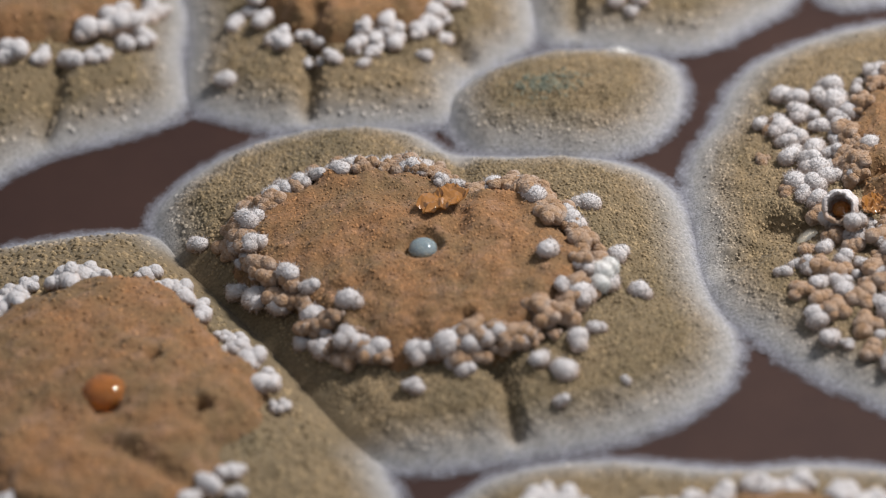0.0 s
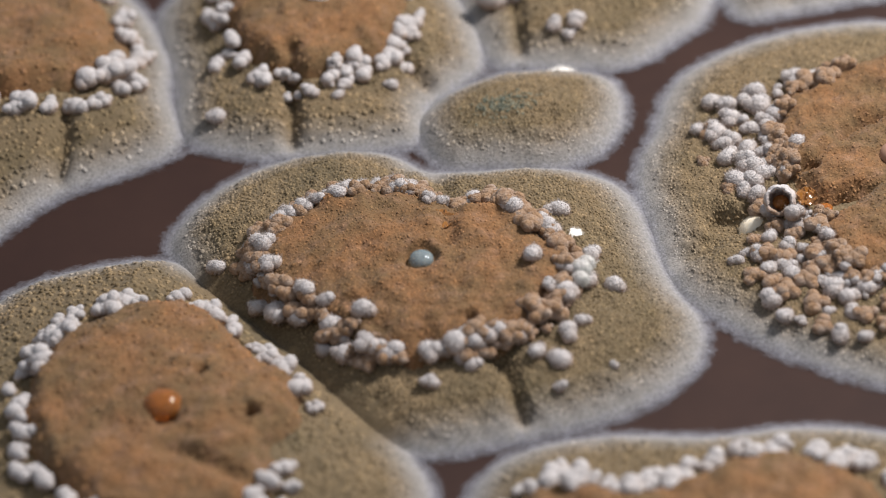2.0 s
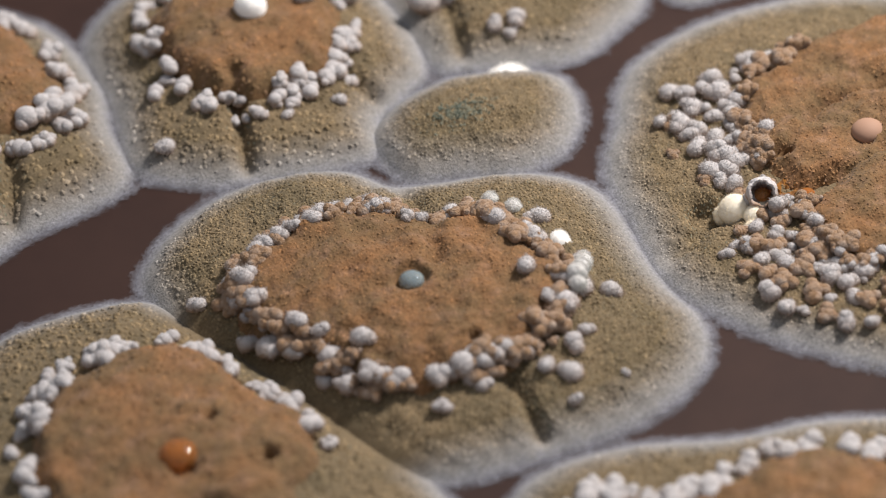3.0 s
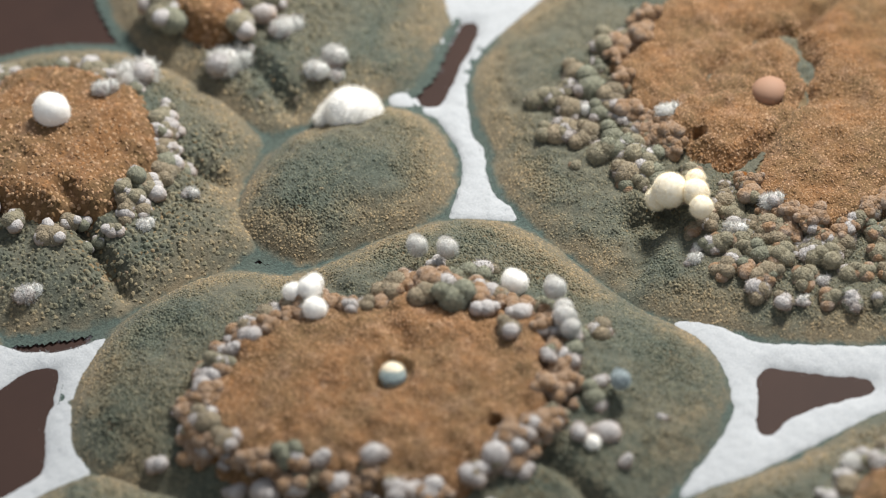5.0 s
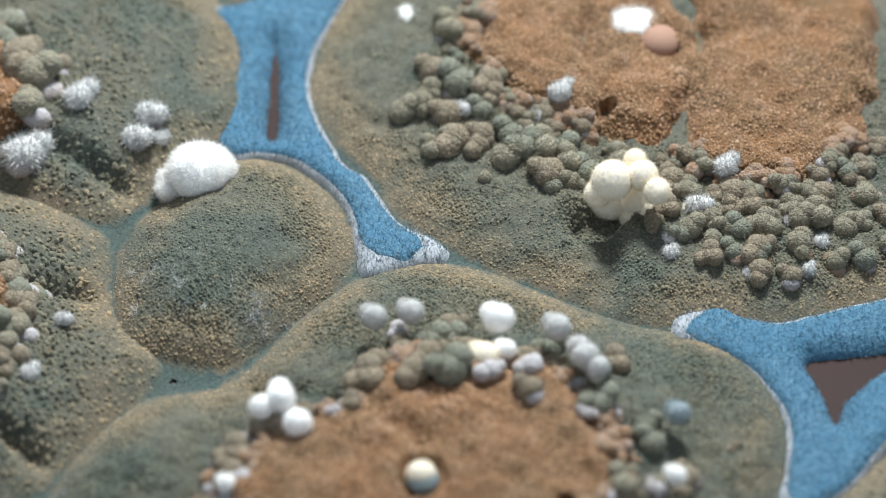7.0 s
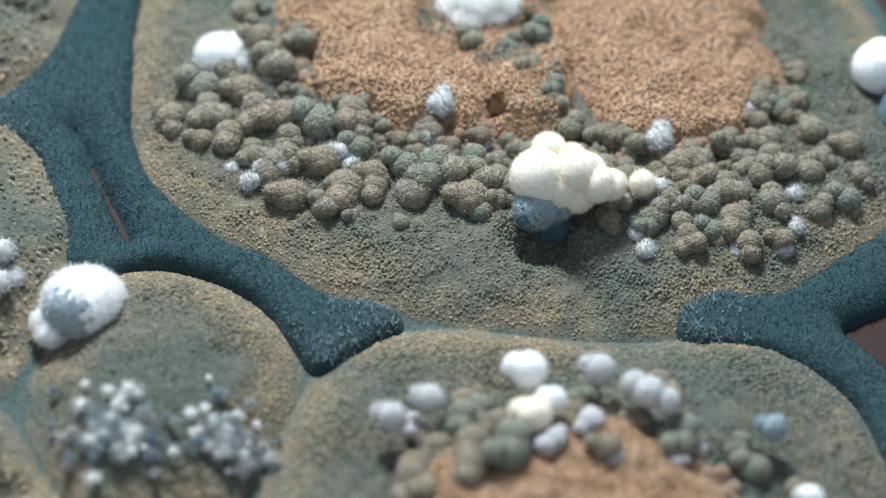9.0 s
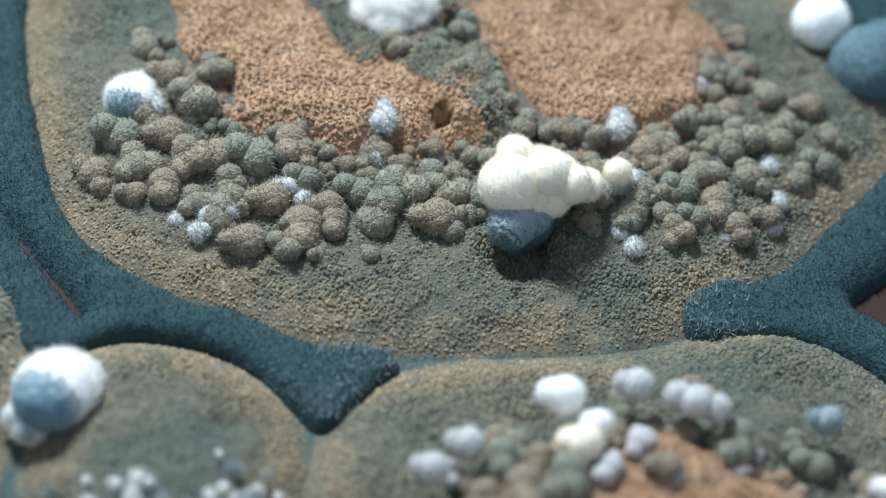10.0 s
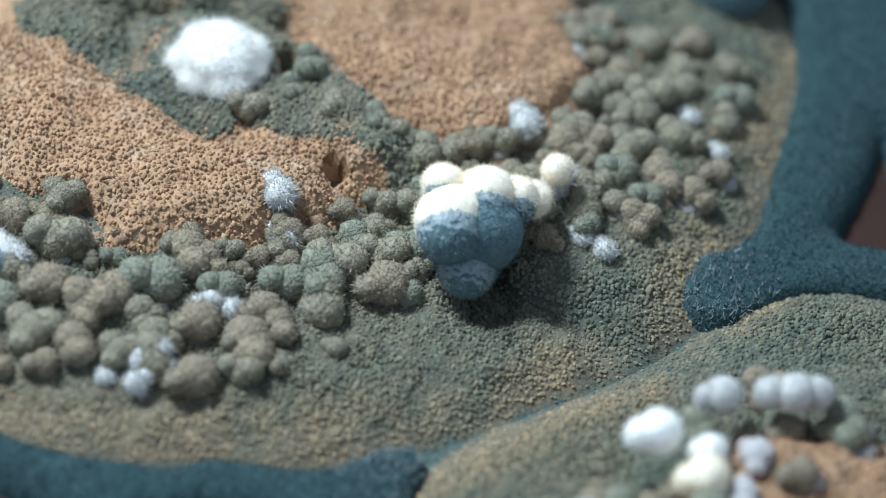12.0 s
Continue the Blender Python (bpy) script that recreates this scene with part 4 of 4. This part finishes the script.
# between the dome, the wide colony and the one beyond
gap_mat(Gap([(7.7, 6.3), (8.6, 7.15), (9.5, 7.85), (10.2, 8.75), (10.6, 9.75), (10.75, 10.8), (10.5, 11.8), (10.0, 12.4), (10.4, 13.3), (11.5, 13.7),
             (12.7, 14.2), (13.7, 14.5), (14.3, 14.9), (14.6, 15.7), (14.9, 16.6), (15.6, 16.6), (16.6, 15.6), (18.15, 14.9), (19.6, 14.6), (21.2, 14.3), (23.5, 14.2),
             (23.5, 12.8), (21.2, 12.8), (19.7, 12.8), (18.4, 12.75), (17.0, 12.6), (16.0, 12.55), (14.95, 12.3), (14.0, 11.9), (12.9, 11.0), (12.1, 10.05), (11.5, 9.2),
             (11.3, 8.3), (10.8, 7.5), (10.25, 6.7), (10.0, 5.9), (10.05, 5.2), (9.75, 4.5), (9.1, 4.6), (8.3, 5.5)],
            [(15.3, 13.95), (14.4, 13.5), (13.4, 13.0), (12.5, 12.5), (11.55, 12.05), (11.65, 11.75), (12.75, 12.35), (13.7, 12.9), (14.5, 13.35)],
            [(9.5, 4.9), (8.1, 6.2), (14.9, 16.2)], 40))
# between the round, the wide and the low colony
gap_mat(Gap([(10.6, -2.9), (11.2, -3.2), (11.65, -3.9), (11.6, -4.8), (11.9, -5.7), (12.4, -6.35), (13.3, -7.25), (14.3, -8.2), (15.1, -9.0), (16.0, -9.65), (17.1, -10.15),
             (18.2, -10.5), (19.6, -9.7), (21.5, -8.9), (23.0, -8.6), (23.0, -10.6), (20.5, -11.4), (18.4, -12.4), (17.0, -13.4), (15.3, -12.7), (12.4, -11.5), (10.4, -11.1),
             (8.6, -10.7), (7.0, -10.5), (5.6, -10.0), (4.6, -9.5), (5.5, -8.8), (6.6, -8.5), (7.7, -8.1), (8.6, -7.5), (9.15, -6.8), (9.6, -5.9), (9.8, -5.0), (9.8, -4.1), (9.85, -3.3)],
            [(10.9, -7.25), (11.4, -7.8), (12.1, -8.75), (13.0, -9.9), (11.6, -9.3), (10.2, -8.9), (9.2, -9.0), (10.1, -8.1)],
            [(10.7, -3.3), (5.2, -9.4)], 70))
# between the round, the lower and the far left colony
gap_mat(Gap([(-3.7, 9.75), (-5.0, 10.15), (-6.4, 10.6), (-7.6, 11.6), (-8.2, 12.9), (-9.2, 12.2), (-11.2, 11.6), (-13.6, 10.8), (-15.2, 9.4), (-17.0, 8.8), (-19.5, 7.4), (-18.6, 4.0),
             (-15.4, 4.9), (-12.2, 5.2), (-9.8, 4.8), (-8.9, 5.5), (-8.3, 6.8), (-7.25, 7.9), (-6.1, 8.5), (-4.6, 9.2)],
            [(-7.7, 9.9), (-8.4, 10.3), (-9.8, 10.2), (-12.0, 9.3), (-14.4, 7.6), (-13.0, 6.9), (-11.0, 6.7), (-10.3, 7.2), (-9.2, 8.6)],
            [(-4.2, 9.75), (-8.2, 12.5), (-9.4, 5.2)], 100))


# ---------------------------------------------------------------- fluffy balls and droplets
def fluffy_cluster(name, label, balls, base, steps, mat=CREAM, ripe=None, toward=(0, 0, 0), when=(9, 12), squash=1.0, hair=0.045):
    """Fluffy balls that swell up together; a paler and a ripe core may break through on one side."""
    root = tagged(new(name), label, "mycelium ball")
    for k, (x, y, z, r) in enumerate(balls):
        seed = 60 + k + int(abs(base[0]) * 7)
        ob = part("ball", fuzzy_ball("ball", mat, r, seed, 5 if r > 0.95 else 4, 0.06, int(min(9000, 2500 + 9000 * r * r)), hair / r, squash, fuzz=0.012, wide=0.10), root)
        ob.location = (x * MM, y * MM, z * MM)
        if ripe:
            for core, hue, size, share in (("pale_core", PALE_BLUE, 1 - 0.075 / r, 0.85), ("ripe_core", ripe, 1 - 0.10 / r, 1.0)):
                ob = part(core, fuzzy_ball(core, hue, r * size, seed, 4, 0.06, 5000, 0.045 / r, squash, fuzz=0.04, wide=0.11), root)
                a, b, c = (r * share * q for q in toward)
                MOVES.append((ob, [(0, (x, y, z)), (when[0], (x, y, z)), ((when[0] + when[1]) / 2, (x + 0.35 * a, y + 0.35 * b, z + 0.35 * c)), (when[1], (x + a, y + b, z + c)), (12.1, (x + a, y + b, z + c))]))
    MOVES.append((root, [(t, (base[0] + dx, base[1] + dy, base[2] + dz)) for t, dx, dy, dz in steps]))
    return root


notch_fluff = fluffy_cluster("fluffy_cluster", "cluster of small cream fluffy balls at the dark notch",
               [(0, 0, 0, 0.64), (0.55, -0.75, 0.1, 0.48), (0.25, -1.4, 0.0, 0.42), (-0.35, 0.3, -0.4, 0.42), (1.0, -0.3, 0.15, 0.34)], (13.2, 0.6, 2.0),
               [(0, 0.6, 0, -2.2), (2.6, 0.5, 0, -1.6), (4.4, 0.3, -0.1, -0.1), (6, 0.1, -0.05, 0.0), (7.2, 0.05, 0, 0.1), (9, 0.3, 0, -0.1), (12, 0.4, 0, -0.3)])
cam.data.dof.focus_object = notch_fluff
fluffy_cluster("fluffy_cluster", "cluster of large cream fluffy balls turning blue at the notch",
               [(0, 0, 0, 0.80), (0.10, -0.90, 0.26, 0.63), (0.70, -0.15, 0.36, 0.46), (-0.12, -1.50, 0.08, 0.50), (-0.2, -1.0, -0.3, 0.52)], (13.65, 1.2, 2.1),
               [(0, 0.8, -0.4, -3.2), (5.5, 0.6, -0.3, -2.8), (7.2, 0.3, -0.2, -1.3), (9, 0, -0.1, -0.08), (10.5, 0, 0, 0.0), (12, 0.05, 0.15, 0.08)],
               CREAM, BLUE_BALL, (-0.37, 0.23, -0.06), (9.3, 11.9))
fluffy_cluster("fluffy_cluster", "pair of blue fluffy balls hanging over the dark notch",
               [(0, 0, 0, 0.62), (0.25, -0.45, -0.05, 0.55)], (13.0, 1.1, 1.5),
               [(0, 0.9, 0, -2.6), (6.5, 0.8, 0, -2.3), (8.9, 0.1, 0, 0), (10.5, 0, 0.05, -0.05), (12, 0, 0.2, -0.05)], PALE_BLUE, BLUE_BALL, (-0.33, 0.21, -0.05), (7.6, 9.4))
fluffy_cluster("fluffy_ball", "large blue fluffy body swelling below the cream balls",
               [(0, 0, 0, 1.0), (-0.25, 0.3, -0.5, 0.72)], (13.5, 0.85, 1.85),
               [(0, 0.8, -0.2, -3.6), (8.0, 0.7, -0.1, -2.8), (9.5, 0.6, -0.1, -1.7), (10.5, 0.5, -0.1, -0.95), (12, 0, 0, 0.0)], BLUE_BALL)
fluffy_cluster("fluffy_ball", "small white fluffy ball on the nodule belt", [(0, 0, 0, 0.34)], (14.2, -1.65, 1.85),
               [(0, 0.3, 0, -1.6), (6.5, 0.2, 0, -1.2), (9.4, 0, 0, -0.15), (12, 0, 0, 0.05)])
fluffy_cluster("fluffy_ball", "large white fluffy ball between two colonies turning blue",
               [(0, 0, 0, 0.98), (0.2, -0.3, 0.0, 0.82), (-0.8, 0.65, -0.35, 0.36), (-0.45, 0.85, -0.35, 0.34)], (8.45, 12.7, 1.05), [(0, 0, 0, -1.55), (2.6, 0, 0, -1.40), (4.4, 0, 0, -0.5), (7, 0, 0, -0.05), (9, 0, 0, 0.05), (12, 0, 0, 0.1)],
               PUFF, SKY_BALL, (-0.28, 0.16, 0.10), (7.4, 10.2), 0.85, 0.085)
fluffy_cluster("fluffy_ball", "broad white fluffy cap rising between the orange crusts",
               [(0, 0, 0.05, 0.86)] + [(0.66 * math.cos(a), 0.62 * math.sin(a), -0.1, 0.50 + 0.07 * math.sin(3 * a)) for a in (0.2, 1.1, 2.0, 2.9, 3.8, 4.6, 5.4)], (20.5, 3.35, 1.65),
               [(0, 0, 0, -2.2), (2.6, 0, 0, -2.1), (5.5, 0, 0, -1.1), (6.5, 0, 0, -0.7), (9, 0, 0, 0), (12, 0, 0, 0.12)], PUFF, squash=0.72, hair=0.10)
fluffy_cluster("fluffy_ball", "white fluffy ball at the wide colony's rim turning blue",
               [(0, 0, 0, 0.62), (0.5, -0.4, -0.1, 0.4)], (17.9, 10.3, 1.0), [(0, 0, 0, -1.6), (5.5, 0, 0, -1.4), (7, 0, 0, -0.5), (8.8, 0, 0, 0), (12, 0, 0, 0.05)],
               PUFF, SKY_BALL, (-0.34, 0.16, 0.12), (8.8, 10.4), hair=0.075)
fluffy_cluster("fluffy_ball", "white fluffy ball beside the teal band", [(0, 0, 0, 0.75)], (19.8, -8.0, 1.2),
               [(0, 0, 0, -1.8), (6.5, 0, 0, -1.6), (8.8, 0, 0, 0), (12, 0, 0, 0)], PUFF)
fluffy_cluster("fluffy_ball", "round white fluffy ball on an orange crust", [(0, 0, 0, 0.66)], (-0.9, 18.6, 2.6),
               [(0, 0, 0, -0.6), (2.6, 0, 0, -0.1), (4.4, 0, 0, 0.15), (12, 0, 0, 0.2)], PUFF)
fluffy_cluster("fluffy_ball", "small cream fluffy ball in the crust's hollow", [(0, 0, 0, 0.42)], (0.1, 0.1, 2.2),
               [(0, 0, 0, -0.9), (2.6, 0, 0, -0.6), (5.0, 0, 0, -0.05), (12, 0, 0, 0.1)], CREAM)
fluffy_cluster("fluffy_ball", "white fluffy pair on the round colony's rim", [(0, 0, 0, 0.42), (-0.4, 0.4, -0.2, 0.36), (0.45, 0.3, -0.2, 0.32)], (0.3, 4.9, 2.7),
               [(0, 0, 0, -1.5), (2.6, 0, 0, -1.4), (4.6, 0, 0, -0.2), (6.5, 0, 0, 0.1), (12, 0, 0, 0.15)], PUFF)
fluffy_cluster("fluffy_ball", "pale fluffy tuft on the round colony's rim", [(0, 0, 0, 0.40), (0.3, 0.4, -0.1, 0.33), (-0.15, -0.45, -0.1, 0.34)], (6.0, -2.2, 2.6),
               [(0, 0, 0, -0.6), (2.6, 0, 0, -0.4), (4.6, 0, 0, 0.0), (12, 0, 0, 0.2)], FROST)


fluffy_cluster("fluffy_ball", "big deep blue fluffy ball beside the teal mat", [(0, 0, 0, 1.1), (0.5, -0.6, -0.1, 0.9)], (18.5, -9.1, 0.8),
               [(0, 0, 0, -2.4), (6.5, 0, 0, -2.2), (9.0, 0, 0, -0.1), (12, 0, 0, 0.1)], BLUE_BALL)
for x, y, z, r, hue, rows in ((6.35, 0.9, 2.75, 0.46, PUFF, (4.6, 9.0)), (4.95, 0.65, 2.7, 0.44, CREAM, (5.5, 9.0)), (5.5, 0.2, 2.75, 0.30, PUFF, (5.5, 9.2)),
                              (4.65, 4.2, 2.4, 0.36, FROST, (3.2, 5.2)), (5.3, 3.3, 2.45, 0.36, FROST, (3.2, 4.6)), (5.7, -5.4, 2.2, 0.32, PALE_BLUE, (3.6, 5.4)),
                              (3.5, -6.4, 2.3, 0.28, PUFF, (5.0, 7.0)), (-3.0, 4.8, 2.5, 0.26, PUFF, (5.0, 7.0)), (-0.1, 4.1, 2.5, 0.42, PUFF, (3.2, 4.6)), (6.7, -0.9, 2.6, 0.38, FROST, (3.2, 5.0))):
    fluffy_cluster("fluffy_ball", "pale fluffy ball among the round colony's nodules", [(0, 0, 0, r), (0.35 * r, 0.75 * r, -0.15 * r, 0.7 * r)], (x, y, z),
                   [(0, 0, 0, -2.0), (rows[0] - 0.6, 0, 0, -1.3), (rows[1], 0, 0, 0), (12.5, 0, 0, 0.06)], hue)


def fluff_patch(label, base, count, seed, steps):
    """Loose blue-white floccules that break out on the dome."""
    rng = random.Random(seed)
    root = tagged(new("fluff_patch"), label, "mycelium")
    for k in range(count):
        a, far = rng.uniform(0, 6.28), abs(rng.gauss(0, 0.75))
        x, y, r = far * math.cos(a), 1.1 * far * math.sin(a), rng.uniform(0.10, 0.24)
        px, py = base[0] + x, base[1] + y
        z = float(DOME.top(np.array([px]), np.array([py]))[0])
        ob = part("floccule", rng.choice(FLOCCULES), root)
        ob.matrix_basis = pose(x * MM, y * MM, (z + 0.25 * r) * MM, 0, 0, rng.uniform(0, 360)) @ Matrix.Diagonal((r, r, r, 1))
    MOVES.append((root, [(t, (base[0], base[1], dz)) for t, dz in steps]))


FLOCCULES = [fuzzy_ball("floccule", m, 0.36, 80 + k, 2, 0.35, 420, 1.5, fuzz=0.05, wide=0.06) for k, m in enumerate((PUFF, PALE_BLUE, FROST, PUFF, PALE_BLUE))]
fluff_patch("ragged blue-white floccules breaking out on the smooth dome", (4.2, 11.2), 95, 5, [(0, -0.9), (5.6, -0.7), (7.2, -0.1), (8.8, 0.25), (12, 0.3)])
fluff_patch("ragged white floccules on the dome's near flank", (4.5, 8.3), 95, 6, [(0, -0.9), (5.6, -0.7), (7.2, -0.1), (8.8, 0.25), (12, 0.3)])


def droplet(label, x, y, z, r, mat, flat=0.7):
    ob = new("droplet", lumpy_ball("droplet", mat, r, 3, 4, 0.04, 0.0, flat))
    ob.location = (x * MM, y * MM, z * MM)
    return tagged(ob, label, "droplet")


def smudge(root, shape, x, y, count, seed):
    rng = np.random.default_rng(seed)
    px, py = x + rng.normal(0, 0.6, count), y + rng.normal(0, 0.32, count)
    pz = shape.top(px, py) + relief(shape, px, py, np.full(count, 2.0), 16) + 0.01
    v, f = granules(rng, px, py, pz, 0.05)
    part("spore_smudge", mesh_of("spore_smudge", v, f, COAT_NAP, {"edge": np.zeros(len(v))}), root, "blue-green smudge of first spores", kind="stuff")


smudge(dome, DOME, 5.4, 10.1, 320, 4)


def cup(label, x, y, z, r, mat):
    """A burst nodule: a thick torn shell, open on one side, with a smaller whole one grown to it and amber fluid within."""
    rng = random.Random(8)
    root = tagged(new("burst_nodule"), label, "mold nodule")
    hole = Vector((-0.35, -0.72, 0.60)).normalized()
    bm = bmesh.new()
    bmesh.ops.create_icosphere(bm, subdivisions=5, radius=1.0)
    torn = [v for v in bm.verts if v.co.normalized().dot(hole) + 0.16 * noise.noise(v.co * 3.0) > 0.60]
    bmesh.ops.delete(bm, geom=torn, context="VERTS")
    for v in bm.verts:
        n = v.co.normalized()
        lip = max(0.0, n.dot(hole) - 0.3)
        v.co = n * (1 + 0.18 * noise.noise(n * 2.2) + 0.25 * lip + 0.012 * rng.uniform(-1, 1)) * r * MM
    bmesh.ops.solidify(bm, geom=bm.faces[:], thickness=0.20 * r * MM)
    bmesh.ops.recalc_face_normals(bm, faces=bm.faces[:])
    for f in bm.faces:
        f.smooth = True
    me = bpy.data.meshes.new("shell")
    bm.to_mesh(me)
    bm.free()
    me.attributes.new("tone", "FLOAT", "POINT").data.foreach_set("value", np.ones(len(me.vertices), np.float32))
    me.materials.append(mat)
    part("shell", me, root)
    pool = part("fluid", lumpy_ball("fluid", AMBER, 0.55 * r, 4, 3, 0.05, 0.0, 0.8), root, "glossy amber fluid")
    pool.location = (0.1 * r * MM, 0.15 * r * MM, -0.3 * r * MM)
    side = part("side_nodule", PALE_BALLS[2], root)
    side.matrix_basis = pose(0.5 * r * MM, -1.25 * r * MM, -0.2 * r * MM) @ Matrix.Diagonal((0.85 * r, 0.85 * r, 0.9 * r, 1))
    MOVES.append((root, [(0, (x, y, z)), (2.6, (x, y, z)), (4.6, (x, y, z - 2.0)), (12, (x, y, z - 2.1))]))


cup("white burst nodule, hollow and open at the crust's notch", 14.7, 0.3, 1.75, 0.62, PALE)


def crumpled_film(label, x, y, z, wide, deep, turn, seed):
    """A thin skin of dried exudate, creased into facets and curled up at its edges."""
    n, m = 15, 9
    u, v = np.meshgrid(np.linspace(-1, 1, n), np.linspace(-1, 1, m), indexing="ij")
    round_u, round_v = u * np.sqrt(1 - 0.45 * v * v), v * np.sqrt(1 - 0.45 * u * u)
    px, py = 0.5 * wide * round_u * (1 + 0.3 * value_noise(3 * v, u, seed)), 0.5 * deep * round_v * (1 + 0.5 * value_noise(2 * u, v, seed + 1))
    pz = 0.30 * value_noise(3.1 * u, 2.3 * v, seed + 2) + 0.14 * value_noise(6 * u, 5 * v, seed + 3) + 0.10 * (u * u + v * v)
    verts = np.stack([px.ravel(), py.ravel(), pz.ravel()], 1)
    verts = np.concatenate([verts, verts - [0, 0, 0.05]])
    idx = np.arange(n * m).reshape(n, m)
    top = np.stack([idx[:-1, :-1], idx[1:, :-1], idx[1:, 1:], idx[:-1, 1:]], -1).reshape(-1, 4)
    rim = np.concatenate([idx[:, 0], idx[-1, 1:], idx[-2::-1, -1], idx[0, -2:0:-1]])
    wall = np.stack([np.roll(rim, -1), rim, rim + n * m, np.roll(rim, -1) + n * m], 1)
    me = mesh_of("golden_film", verts, np.concatenate([top, top[:, ::-1] + n * m, wall]), GOLD_FILM)
    me.polygons.foreach_set("use_smooth", np.zeros(len(me.polygons), bool))
    ob = tagged(new("golden_film", me), label, "dried film")
    ob.matrix_basis = pose(x * MM, y * MM, z * MM, 0, 0, turn)
    return ob


high = float(MAIN.top(np.array([0.9]), np.array([1.9]))[0]) + 0.28
rise(crumpled_film("crumpled glossy golden film in the orange crust's crease", 0.9, 1.9, high, 1.9, 1.1, 30, 5), 0.9, 1.9, high, [(0, 0), (1.0, -0.10), (1.9, -0.45), (4.6, -0.9), (12, -1.0)])
high = float(RIGHT.top(np.array([15.9]), np.array([0.6]))[0]) + 0.25
rise(crumpled_film("glossy golden film beside the burst white nodule", 15.9, 0.6, high, 1.2, 0.7, 70, 9), 15.9, 0.6, high, [(0, 0), (2.2, -0.10), (3.6, -0.6), (12, -0.9)])
film = droplet("golden glossy film in a hollow between crusts", 16.5, 0.0, float(RIGHT.top(np.array([16.5]), np.array([0.0]))[0]) + 0.1, 0.3, AMBER, 0.35)
rise(film, 16.5, 0.0, float(RIGHT.top(np.array([16.5]), np.array([0.0]))[0]), [(0, 0.1), (4, 0.1), (6.5, -0.5), (12, -0.6)])
droplet("glossy clear droplet in the hollow of an orange crust", 0.0, 0.0, 2.15, 0.5, CLEAR)
droplet("glossy amber droplet on a pitted orange crust", -11.2, -6.5, 2.7, 0.75, AMBER)
rise(droplet("peach-coloured droplet between two orange crusts", 20.1, 2.3, 1.45, 0.68, PEACH_DROP), 20.1, 2.3, 1.45, [(0, -0.1), (4.5, 0), (7, -0.1), (9, -1.2), (12, -1.3)])


def motions():
    for ob, rows in MOVES:
        turn = ob.matrix_basis.to_3x3().to_4x4()
        walk(ob, [(t, Matrix.Translation((x * MM, y * MM, z * MM)) @ turn) for t, (x, y, z) in rows])


motions()
